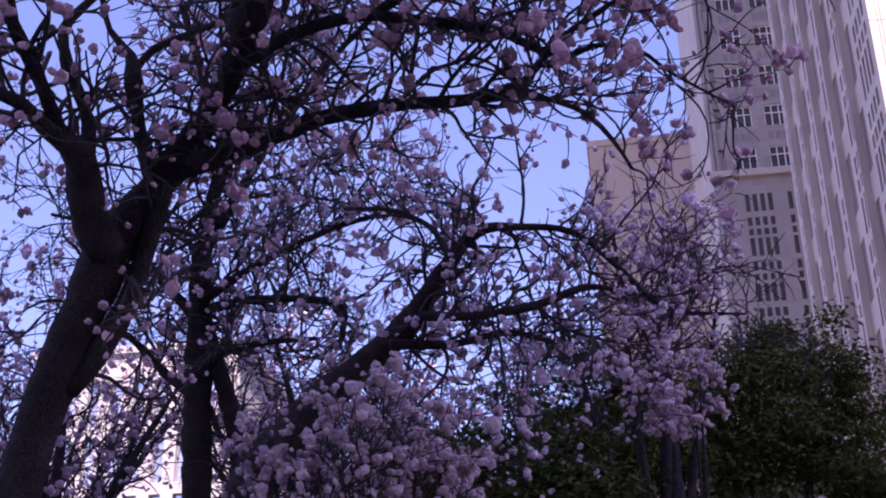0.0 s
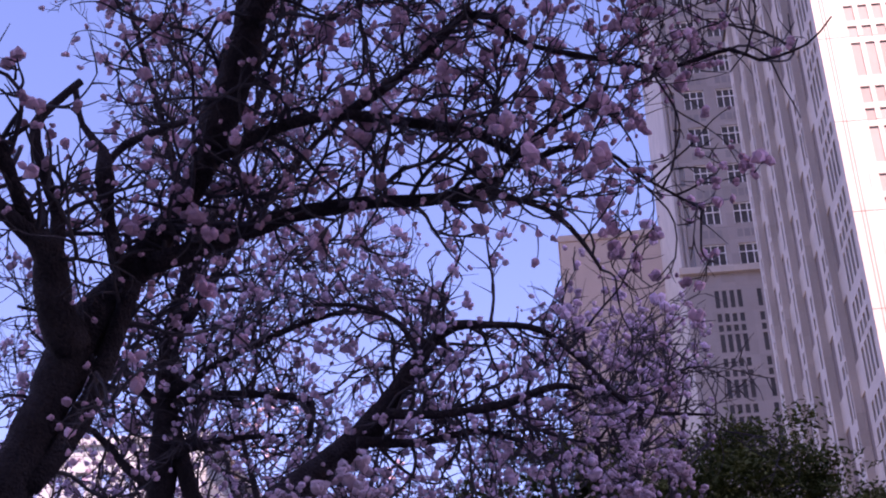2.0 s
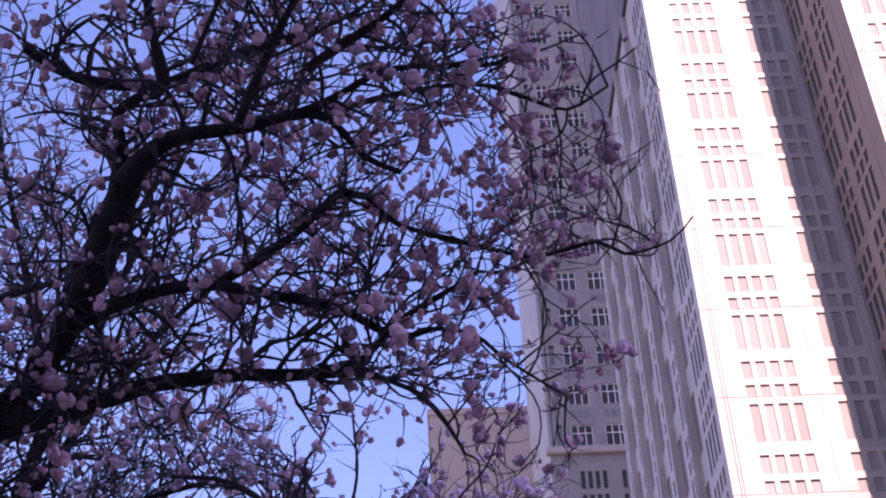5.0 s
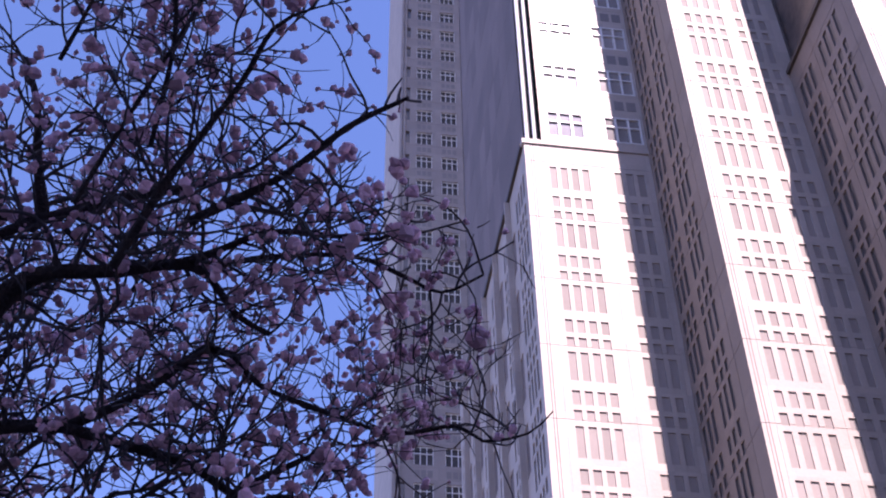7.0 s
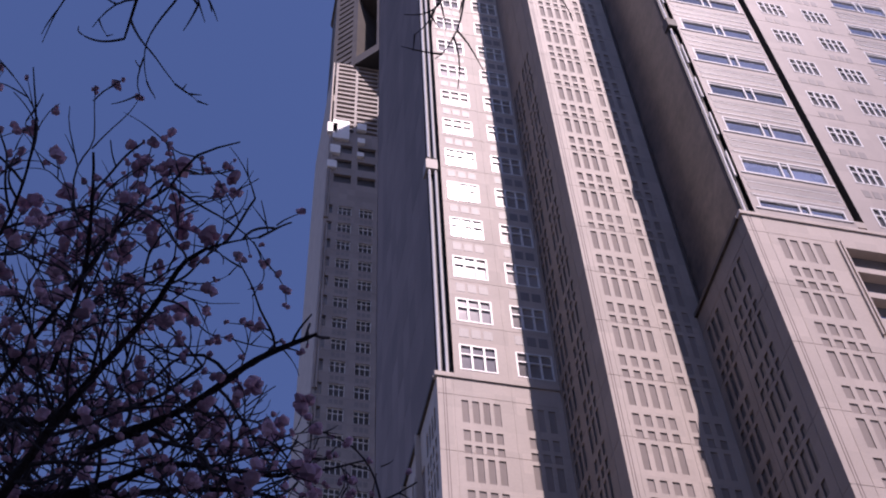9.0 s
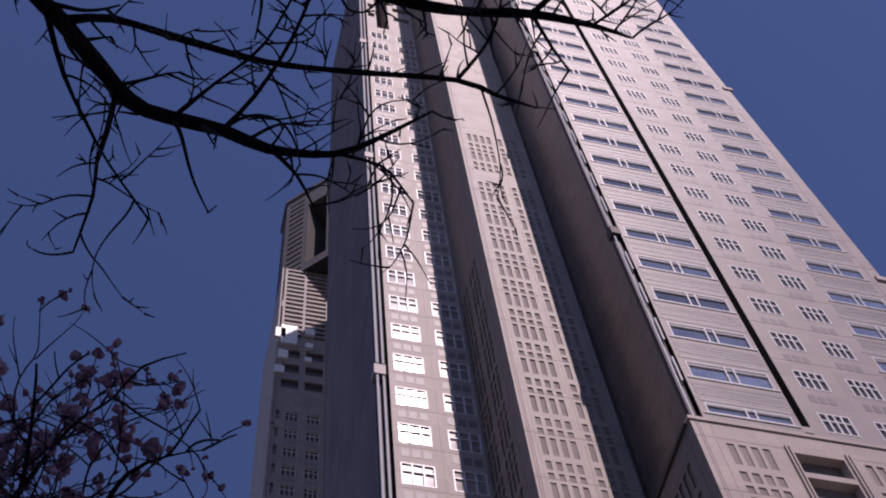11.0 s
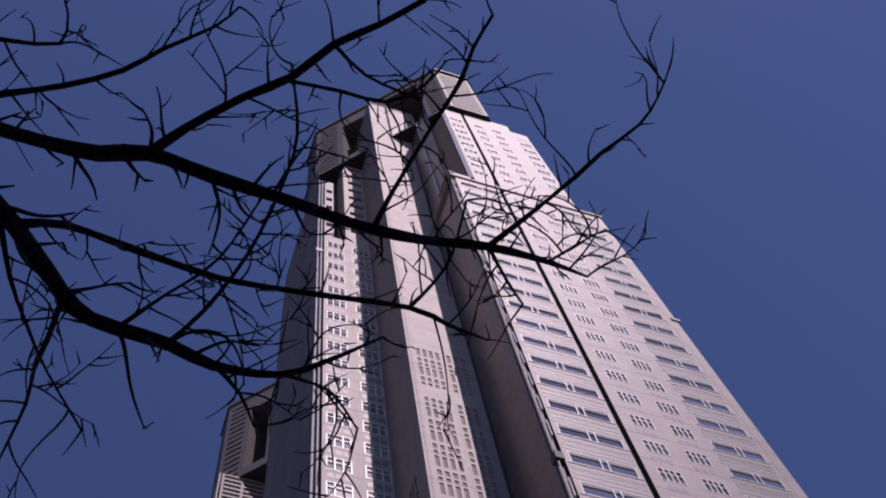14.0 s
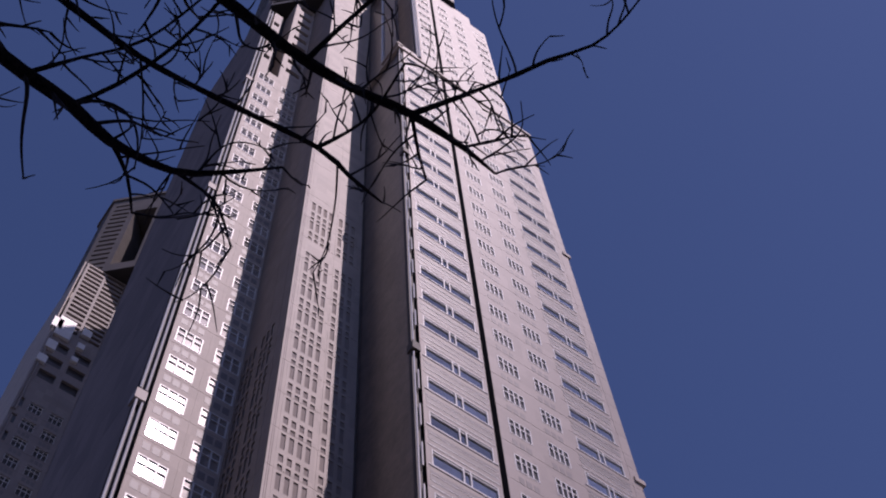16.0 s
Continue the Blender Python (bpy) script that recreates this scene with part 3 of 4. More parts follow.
box("corner_recess", XC + 0.32, C0, YC + 0.3, YC + 0.5, LEDGE - 0.4, 145, DARK, tower)
C_BREAKS = [(LEDGE - 0.4, 70.8), (72.3, 107.3), (108.8, 144.8)]
pipes(tower, [(XC + 0.36, YC + 0.1)], C_BREAKS, 0.06)
pipes(tower, [(XC + 0.66, YC + 0.14)], [(z, z + 2.3) for t in storeys(LEDGE, 143, 56.35) for z in [t - 1.9] if not 69 < z < 73 and not 105 < z < 109.5], 0.07)
pipes(tower, [(25.78, YC + 0.2), (26.05, YC + 0.1)], [(145.2, 187)])
pipes(tower, [(23.0, YC + 3.35), (23.25, YC + 3.3)], [(145.2, 186.5)])
# Blocks coloured dark to stand in for the dark notches at the breaks.
for z in (70.8, 107.3):
    box("corner_block", XC + 0.2, C0 + 0.02, YC - 0.06, YC + 0.6, z + 0.3, z + 1.2, GRANITE_DARK, tower, "dark corner block")

# the flank of bay C
pcs = Plane((XC, YB, 0), (0, -1))
side_c = columns(0.5, 3, 0.6, 0.36) + columns(3.0, 4, 0.6, 0.36)
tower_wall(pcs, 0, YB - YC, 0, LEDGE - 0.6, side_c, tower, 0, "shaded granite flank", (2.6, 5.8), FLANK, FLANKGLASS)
pcs2 = Plane((XC + 0.3, YB, 0), (0, -1))
facade(pcs2, 0, YB - YC - 0.3, LEDGE - 0.4, 186, [(0.15, 5.95)], [(LEDGE + 0.6, 185.0)], tower, 0.1, GRANITE_DARK, name="wall", label="shaded dark flank with painted mottled reflections", back=MOTTLED)
par = Plane((XR, YC, 0), (0, 1))
facade(par, 0, 14, 0, 142.6, [(1.0, 13.0)], [(t - 1.6, t) for t in storeys(8, 142, 56.35)], tower, 0.25, GRANITE, name="wall", back=GLASS)
box("core", XB + 0.9, XR - 0.9, YA - 3.0, 66.0, 0, 186, GRANITE, tower)
box("core", XC + 1.5, XR - 0.9, YC + 4.0, YA - 3.2, 0, 186, GRANITE, tower)
box("core", XA + 0.9, XB + 0.8, YA + 3.5, 61.4, 0, 186, GRANITE, tower)
box("flank_back", XA + 0.1, XA + 0.95, 61.3, 61.5, LEDGE, 186, GRANITE, tower)
crown(tower, 0, 0)

# ---------------------------------------------------------------- the twin tower behind
twin = thing("skyscraper", "pale granite twin skyscraper standing in shade behind the first", "skyscraper", at=(0, 0, 0))
TX0, TX1, TY = 9.3, 17.0, 97.0
pt = Plane((0, TY, 0), (1, 0))
cols_t = [(11.3, 13.15), (14.25, 16.1)]
rows_t = [(round(t - 2.05, 3), round(t, 3)) for t in [53.51] + list(storeys(LEDGE, 150, 57.55))]
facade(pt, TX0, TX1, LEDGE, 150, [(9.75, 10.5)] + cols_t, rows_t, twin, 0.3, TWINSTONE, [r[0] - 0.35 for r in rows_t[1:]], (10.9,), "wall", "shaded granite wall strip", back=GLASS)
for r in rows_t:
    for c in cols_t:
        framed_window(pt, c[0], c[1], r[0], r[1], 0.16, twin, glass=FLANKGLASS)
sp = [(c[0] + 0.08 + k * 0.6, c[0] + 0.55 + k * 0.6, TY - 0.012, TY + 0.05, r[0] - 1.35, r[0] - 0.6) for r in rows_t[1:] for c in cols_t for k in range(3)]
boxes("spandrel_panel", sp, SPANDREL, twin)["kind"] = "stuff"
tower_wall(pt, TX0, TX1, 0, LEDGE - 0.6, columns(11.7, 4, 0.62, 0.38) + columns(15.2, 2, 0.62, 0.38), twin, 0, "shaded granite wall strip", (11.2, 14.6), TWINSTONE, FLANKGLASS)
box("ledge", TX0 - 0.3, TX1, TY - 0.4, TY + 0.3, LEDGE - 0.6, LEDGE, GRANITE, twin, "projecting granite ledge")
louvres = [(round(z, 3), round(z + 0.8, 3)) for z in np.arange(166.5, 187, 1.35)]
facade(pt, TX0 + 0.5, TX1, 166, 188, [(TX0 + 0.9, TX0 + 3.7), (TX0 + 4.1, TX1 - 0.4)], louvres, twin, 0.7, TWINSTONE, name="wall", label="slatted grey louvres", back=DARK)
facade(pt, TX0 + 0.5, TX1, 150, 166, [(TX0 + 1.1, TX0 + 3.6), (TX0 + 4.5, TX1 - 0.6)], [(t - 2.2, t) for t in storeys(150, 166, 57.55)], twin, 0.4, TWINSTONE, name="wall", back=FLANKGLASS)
box("wall", TX0, TX0 + 0.2, TY + 0.01, TY + 20, 0, 188, GRANITE, twin)
box("core", TX0 + 0.7, 36, TY + 4, TY + 26, 0, 186, GRANITE, twin)
# Pipes take the shade-darkened stone colour too, instead of white.
pipes(twin, [(TX0 + 0.2, TY - 0.1), (TX0 + 0.55, TY - 0.15)], [(LEDGE, 70.8), (72.3, 107.3), (108.8, 141.6), (143.0, 168.0)], 0.16, TWINSTONE)
# White blocks stand in for patches of sunlight on the twin's wall.
for x0, x1, z, h in ((-0.3, 1.2, 165.2, 2.6), (0.5, 3.0, 163.6, 5.2), (0.3, 1.8, 159.4, 2.2), (0.0, 1.4, 155.4, 1.8), (4.2, 5.6, 167.0, 1.8), (4.3, 5.4, 163.2, 1.3), (4.3, 5.3, 159.4, 1.1)):
    box("sunlit_patch", TX0 + x0, TX0 + x1, TY - 0.5, TY + 0.2, z, z + h, PIPE, twin, "white block imitating a sunlit patch")
crown(twin, -1.4, 54.6)

# ---------------------------------------------------------------- other buildings
office = thing("office_building", "lower beige tiled office building behind the trees", "building", at=(0, 0, 0))
po = Plane((0, 130, 0), (1, 0))
cols_o = [(x, x + 0.75) for x in (0.9, 3.4, 5.0, 7.5, 9.1, 11.0)]
rows_o = [(z - 1.2, z) for z in np.arange(5, 62, 3.6)]
facade(po, -1.2, 12.6, 0, 73.0, cols_o, rows_o, office, 0.3, BEIGE, [70.5], (), "wall", "beige tiled wall", back=FLANKGLASS)
box("core", -1.2, 12.6, 130.6, 150, 0, 72.6, BEIGE, office)
box("parapet", -1.4, 12.8, 129.8, 150.2, 73.0, 73.8, BEIGE, office)
box("roof_unit", 8.5, 10.0, 133, 136, 73.8, 76, PALE, office, "small rooftop unit")

pale = thing("apartment_building", "pale concrete building glimpsed between the trunks", "building", at=(0, 0, 0))
pp = Plane((0, 60, 0), (1, 0))
facade(pp, -30.5, -19.5, 0, 24.5, [(x, x + 0.6) for x in np.arange(-30.0, -20.2, 1.25)], [(z, z + 2.5) for z in np.arange(2, 22, 3.1)], pale, 0.3, PALE, name="wall", back=GLASS)
box("core", -30.5, -19.5, 60.6, 75, 0, 24.5, PALE, pale)
box("roof", -30.8, -19.2, 59.8, 75.3, 24.5, 24.9, PALE, pale)

# Added out of view; its height is set to cast shade on the trees.
tall = thing("office_building", "unseen plain concrete block added to keep sun off the trees", "building", at=(0, 0, 0))
pz = Plane((40, -34, 0), (-1, 0))
facade(pz, 0, 75, 0, 90, [(x, x + 2.4) for x in np.arange(1.5, 72, 3.6)], [(z, z + 1.8) for z in np.arange(3, 88, 4.0)], tall, 0.3, CONCRETE, name="wall", back=GLASS)
box("core", -35, 40, -60, -34.6, 0, 90, CONCRETE, tall)

# ---------------------------------------------------------------- trees
def smooth_path(pts, step):
    """Catmull-Rom through the control points (x, y, z, radius)."""
    p = np.array([pts[0]] + list(pts) + [pts[-1]], float)
    p[0], p[-1] = 2 * p[1] - p[2], 2 * p[-2] - p[-3]
    out = []
    for i in range(1, len(p) - 2):
        n = max(2, int(np.linalg.norm(p[i + 1, :3] - p[i, :3]) / step))
        for k in range(n):
            t = k / n
            out.append(0.5 * (2 * p[i] + (p[i + 1] - p[i - 1]) * t + (2 * p[i - 1] - 5 * p[i] + 4 * p[i + 1] - p[i + 2]) * t * t
                              + (3 * p[i] - p[i - 1] - 3 * p[i + 1] + p[i + 2]) * t ** 3))
    out.append(p[-2])
    return np.array(out)


def tube(V, F, path, sides):
    """Adds a tapering tube along path (n x 4: place and radius)."""
    n = len(path)
    base = len(V)
    t = np.gradient(path[:, :3], axis=0)
    t /= np.linalg.norm(t, axis=1)[:, None] + 1e-9
    ref = np.array((0.31, 0.17, 0.93)) if abs(t[0, 2]) < 0.9 else np.array((1.0, 0.1, 0.0))
    a = np.cross(t, ref)
    a /= np.linalg.norm(a, axis=1)[:, None] + 1e-9
    b = np.cross(t, a)
    w = np.arange(sides) * math.tau / sides
    ring = path[:, None, :3] + path[:, 3, None, None] * (a[:, None] * np.cos(w)[None, :, None] + b[:, None] * np.sin(w)[None, :, None])
    V.extend(map(tuple, ring.reshape(-1, 3).tolist()))
    for k in range(n - 1):
        o = base + k * sides
        F.extend((o + s, o + (s + 1) % sides, o + sides + (s + 1) % sides, o + sides + s) for s in range(sides))
    F.append(tuple(base + (n - 1) * sides + s for s in range(sides)))
    F.append(tuple(base + s for s in range(sides - 1, -1, -1)))


class Tree:
    def __init__(self, name, label, at, seed, inside, twig=1.0, every=0.16, bloom=0.8, size=0.055, levels=2, lift=0.35, group="", wander=0.35, thick=1.0, fork=0.75):
        self.e = thing(name, label, "tree", group, at)
        self.at, self.rng, self.inside = np.array(at, float), random.Random(seed), inside
        self.paths, self.bloom, self.step, self.skew = [], [], 0.07, 1.0
        self.twig, self.every, self.rate, self.size, self.levels, self.lift, self.wander, self.thick, self.fork = twig, every, bloom, size, levels, lift, wander, thick, fork

    def finish(self, blossom=None):
        if self.paths:
            V, F = [], []
            base = 0
            for count, sides in ((12, 5), (6, 4)):
                group = [p for p in self.paths if (len(p) > 6) == (count == 12)]
                if group:
                    v, f = twig_tubes(group, count, sides)
                    V.append(v)
                    F.append(f + base)
                    base += len(v)
            ob = array_mesh("twig_cover", np.concatenate(V) - self.at, np.concatenate(F), TWIG, self.e, "dense dark twigs", True)
            ob["kind"] = "stuff"
        if blossom and self.bloom:
            puffs(self.e, self.bloom, self.at, self.rng, self.size, blossom)


def array_mesh(name, V, F, mat, parent, label, smooth=False):
    """A mesh straight from arrays of places and of equal-sided faces."""
    me = bpy.data.meshes.new(name)
    k = F.shape[1]
    me.vertices.add(len(V))
    me.vertices.foreach_set("co", np.ascontiguousarray(V, dtype=np.float32).ravel())
    me.loops.add(F.size)
    me.loops.foreach_set("vertex_index", np.ascontiguousarray(F, dtype=np.int32).ravel())
    me.polygons.add(len(F))
    me.polygons.foreach_set("loop_start", np.arange(0, F.size, k, dtype=np.int32))
    me.polygons.foreach_set("use_smooth", np.full(len(F), smooth))
    me.materials.append(mat)
    me.update(calc_edges=True)
    ob = new(name, me)
    ob.parent = parent
    return tagged(ob, label)


def twig_tubes(paths, count, sides):
    """Many tapering tubes at once, every path brought to the same count of rings."""
    P = np.empty((len(paths), count, 4))
    at = np.linspace(0, 1, count)
    for i, p in enumerate(paths):
        own = np.linspace(0, 1, len(p))
        for c in range(4):
            P[i, :, c] = np.interp(at, own, p[:, c])
    mid = P.copy()
    mid[:, 1:-1, :3] = (P[:, :-2, :3] + 2 * P[:, 1:-1, :3] + P[:, 2:, :3]) / 4
    P = mid
    t = np.gradient(P[:, :, :3], axis=1)
    t /= np.linalg.norm(t, axis=2)[:, :, None] + 1e-9
    a = np.cross(t, np.array((0.31, 0.57, 0.76)))
    a /= np.linalg.norm(a, axis=2)[:, :, None] + 1e-9
    b = np.cross(t, a)
    w = np.arange(sides) * math.tau / sides
    ring = P[:, :, None, :3] + P[:, :, 3, None, None] * (a[:, :, None] * np.cos(w)[:, None] + b[:, :, None] * np.sin(w)[:, None])
    i, j, k = np.meshgrid(np.arange(len(paths)), np.arange(count - 1), np.arange(sides), indexing="ij")
    o = (i * count + j) * sides
    n = (k + 1) % sides
    F = np.stack((o + k, o + n, o + sides + n, o + sides + k), axis=-1).reshape(-1, 4)
    return ring.reshape(-1, 3), F


def icosahedron():
    g = (1 + math.sqrt(5)) / 2
    v = [(-1, g, 0), (1, g, 0), (-1, -g, 0), (1, -g, 0), (0, -1, g), (0, 1, g), (0, -1, -g), (0, 1, -g), (g, 0, -1), (g, 0, 1), (-g, 0, -1), (-g, 0, 1)]
    v = np.array(v) / math.hypot(1, g)
    f = [t for t in itertools.combinations(range(12), 3) if all(np.linalg.norm(v[p] - v[q]) < 1.2 for p, q in itertools.combinations(t, 2))]
    f = [t if np.dot(np.cross(v[t[1]] - v[t[0]], v[t[2]] - v[t[0]]), v[t[0]]) > 0 else (t[0], t[2], t[1]) for t in f]
    return v, np.array(f)


def puffs(parent, spots, at, rng, size, mat, lobes=3):
    """A tuft of crumpled round flower heads at every spot, most of them small."""
    gen = np.random.default_rng(rng.randrange(10 ** 6))
    unit, tri = icosahedron()
    n = len(spots)
    s = size * np.clip(gen.lognormal(-0.2, 0.42, n), 0.4, 1.9)
    d = gen.normal(size=(n, lobes, 3))
    d /= np.linalg.norm(d, axis=2)[:, :, None]
    c = (np.array(spots) - at)[:, None] + d * (s * 0.5)[:, None, None]
    r = s[:, None] * gen.uniform(0.5, 0.8, (n, lobes))
    V = c[:, :, None] + unit[None, None] * r[:, :, None, None] * gen.uniform(0.62, 1.2, (n, lobes, 12))[..., None]
    F = tri[None] + (np.arange(n * lobes) * 12)[:, None, None]
    ob = array_mesh("blossom_cover", V.reshape(-1, 3), F.reshape(-1, 3), mat, parent, "masses of small pink blossoms")
    ob["kind"] = "stuff"


def grow(tr, p, d, length, r, level):
    """A curving twig with side twigs, and blossoms near its tips."""
    rng = tr.rng
    n = max(4, int(length / tr.step))
    share = length / n / 0.11
    path = [(*p, r)]
    q, v = np.array(p, float), np.array(d, float)
    turn = np.zeros(3)
    w = tr.wander * 0.55
    for k in range(n):
        turn = turn * 0.55 + np.array((rng.gauss(0, w), rng.gauss(0, w), rng.gauss(0, w)))
        v = v + turn * share
        v[2] += tr.lift * 0.12 * share
        v /= math.sqrt(v @ v)
        q = q + v * length / n
        if not tr.inside(q):
            break
        path.append((*q, r * (1 - 0.65 * (k + 1) / n)))
        if level > 0 and rng.random() < tr.fork * share:
            side = np.cross(v, (rng.gauss(0, 1), rng.gauss(0, 1), rng.gauss(0, 1)))
            side /= math.sqrt(side @ side) + 1e-6
            grow(tr, q, v * 0.75 + side * 0.8, length * rng.uniform(0.25, 0.6), max(0.0052, r * 0.62), level - 1)
        if k > n * 0.4 and rng.random() < tr.rate * share * (0.35 if level else 0.6):
            tr.bloom.extend(tuple(q + np.array((rng.gauss(0, 0.03), rng.gauss(0, 0.03), rng.gauss(0, 0.03)))) for _ in range(rng.choice((1, 1, 2, 3))))
    if len(path) > 2:
        tr.paths.append(np.array(path))
        if rng.random() < tr.rate * 1.3:
            tr.bloom.append(path[-1][:3])


def limb(tr, name, pts, twigs=True):
    path = smooth_path(pts, 0.09)
    rng = tr.rng
    wob = [rng.uniform(0.9, 1.12) for _ in path]
    path[:, 3] *= np.array(wob)
    V, F = [], []
    tube(V, F, path, 12)
    mesh_object(name, [tuple(np.array(v) - tr.at) for v in V], F, BARK, None, tr.e, "", True)
    if not twigs:
        return
    run = 0.0
    for k in range(1, len(path)):
        run += np.linalg.norm(path[k, :3] - path[k - 1, :3])
        r = path[k, 3]
        if r > 0.12:
            continue
        if run > tr.every * rng.uniform(0.6, 1.4):
            run = 0
            t = path[k, :3] - path[k - 1, :3]
            t /= np.linalg.norm(t) + 1e-9
            side = np.cross(t, (rng.gauss(0, 1), rng.gauss(0, 1), rng.gauss(0, 1)))
            side /= np.linalg.norm(side) + 1e-9
            d = t * 0.45 + side + np.array((0, 0, tr.lift))
            grow(tr, path[k, :3], d / np.linalg.norm(d), tr.twig * (0.3 + 0.95 * rng.random() ** tr.skew), tr.thick * min(0.020, max(0.009, r * 0.5)), tr.levels)


def inside_a(q):
    x, y, z = q
    return x < 1.6 - 1.1 * max(0.0, z - 6.6) + 0.25 * min(0.0, z - 6.6) and z < 8.95 and y > 4.0 and not (x < -2.9 and 6.3 < z < 7.0)


tree_a = Tree("flowering_tree", "dark-barked spreading tree with small pink blossoms", (-4.6, 8.5, 0), 3, inside_a, 1.1, 0.08, 0.32, 0.039, 2, 0.3, "flowering trees", 0.45, 1.0, 0.52)
limb(tree_a, "trunk", [(-4.62, 8.55, -0.1, 0.30), (-4.5, 8.45, 1.2, 0.24), (-4.36, 8.33, 2.4, 0.19), (-4.25, 8.25, 3.31, 0.165)], False)
limb(tree_a, "trunk", [(-4.25, 8.25, 3.31, 0.165), (-4.17, 8.17, 3.68, 0.16), (-4.05, 8.09, 4.09, 0.158), (-3.88, 8.0, 4.5, 0.152), (-3.63, 7.86, 5.02, 0.16), (-3.47, 7.76, 5.3, 0.164), (-3.23, 7.69, 5.57, 0.131), (-3.01, 7.62, 5.8, 0.114), (-2.8, 7.53, 6.03, 0.098), (-2.6, 7.41, 6.29, 0.089), (-2.44, 7.25, 6.55, 0.085), (-2.33, 7.12, 6.74, 0.081), (-2.18, 6.95, 6.98, 0.077)])
limb(tree_a, "limb", [(-3.46, 7.63, 5.13, 0.145), (-3.52, 7.44, 5.3, 0.136), (-3.51, 7.25, 5.51, 0.119), (-3.49, 7.1, 5.62, 0.106), (-3.61, 6.91, 5.7, 0.055), (-3.72, 6.7, 5.8, 0.043), (-3.87, 6.52, 5.82, 0.039)])
limb(tree_a, "limb", [(-3.53, 7.18, 5.67, 0.088), (-3.59, 6.97, 5.77, 0.051), (-3.64, 6.64, 6.03, 0.047), (-3.68, 6.36, 6.2, 0.046), (-3.63, 6.13, 6.34, 0.042)])
limb(tree_a, "limb", [(-3.5, 7.21, 5.64, 0.072), (-3.48, 7.17, 5.9, 0.048), (-3.58, 6.99, 6.25, 0.041), (-3.62, 6.91, 6.5, 0.037), (-3.51, 6.93, 6.69, 0.033), (-3.36, 6.96, 6.88, 0.029)])
limb(tree_a, "limb", [(-3.14, 7.49, 5.66, 0.065), (-3.22, 7.41, 5.99, 0.045), (-3.26, 7.31, 6.35, 0.07), (-3.3, 7.33, 6.53, 0.042), (-3.45, 7.27, 6.73, 0.025), (-3.51, 7.2, 7.0, 0.022)])
limb(tree_a, "limb", [(-3.34, 7.5, 6.51, 0.034), (-3.23, 7.54, 6.71, 0.03), (-3.0, 7.64, 6.89, 0.026), (-2.65, 7.75, 7.09, 0.022)])
limb(tree_a, "limb", [(-3.83, 8.04, 4.31, 0.074), (-3.65, 8.0, 4.49, 0.078), (-3.41, 7.9, 4.85, 0.077), (-3.22, 7.74, 5.24, 0.069), (-3.06, 7.57, 5.59, 0.065)])
limb(tree_a, "limb", [(-2.95, 7.55, 5.7, 0.081), (-2.54, 7.54, 5.8, 0.068), (-2.21, 7.5, 5.89, 0.063), (-1.9, 7.45, 5.95, 0.059), (-1.4, 7.44, 5.99, 0.047), (-0.93, 7.43, 5.97, 0.046), (-0.56, 7.36, 5.98, 0.053), (-0.44, 7.24, 6.03, 0.026), (-0.25, 7.08, 6.15, 0.022), (0.02, 6.93, 6.23, 0.019), (0.27, 6.77, 6.3, 0.015)])
limb(tree_a, "limb", [(-0.54, 7.09, 5.81, 0.033), (-0.35, 7.05, 5.69, 0.018), (-0.12, 7.03, 5.55, 0.018), (0.04, 7.04, 5.34, 0.014), (0.14, 7.03, 5.13, 0.01)])
limb(tree_a, "limb", [(-2.43, 7.23, 6.32, 0.056), (-2.24, 7.17, 6.38, 0.051), (-1.89, 7.12, 6.48, 0.043), (-1.54, 7.11, 6.51, 0.043), (-1.12, 7.16, 6.45, 0.035), (-0.67, 7.21, 6.35, 0.031), (-0.28, 7.29, 6.16, 0.027), (0.0, 7.21, 6.16, 0.019), (0.25, 7.19, 6.08, 0.015), (0.45, 7.22, 5.9, 0.011), (0.82, 7.27, 5.64, 0.007)])
limb(tree_a, "limb", [(-2.46, 7.16, 6.38, 0.136), (-2.19, 6.85, 6.78, 0.126), (-2.01, 6.57, 7.06, 0.094), (-1.73, 6.4, 7.21, 0.054), (-1.3, 6.36, 7.25, 0.042), (-0.74, 6.3, 7.29, 0.03), (-0.44, 6.44, 7.03, 0.023), (-0.21, 6.45, 6.9, 0.019)])
limb(tree_a, "limb", [(-2.15, 6.79, 6.85, 0.079), (-2.1, 6.53, 7.28, 0.044), (-2.13, 6.42, 7.48, 0.032), (-1.96, 6.41, 7.63, 0.036), (-1.84, 6.43, 7.74, 0.053), (-1.91, 6.17, 8.06, 0.033), (-1.95, 5.92, 8.35, 0.025), (-2.06, 5.71, 8.57, 0.021)])
limb(tree_a, "limb", [(-1.88, 6.55, 7.85, 0.049), (-2.25, 6.42, 7.76, 0.045), (-2.48, 6.27, 7.73, 0.037), (-2.7, 6.05, 7.75, 0.028)])
limb(tree_a, "limb", [(-1.84, 6.41, 7.71, 0.044), (-1.26, 6.19, 7.79, 0.032), (-0.79, 6.0, 7.77, 0.023), (-0.44, 5.79, 7.74, 0.015), (-0.15, 5.47, 7.77, 0.011)])
limb(tree_a, "limb", [(-1.27, 6.4, 7.27, 0.035), (-0.74, 6.25, 7.33, 0.027), (-0.29, 6.02, 7.4, 0.022), (0.15, 5.91, 7.32, 0.018), (0.44, 5.8, 7.22, 0.014), (0.6, 5.6, 7.21, 0.011)])
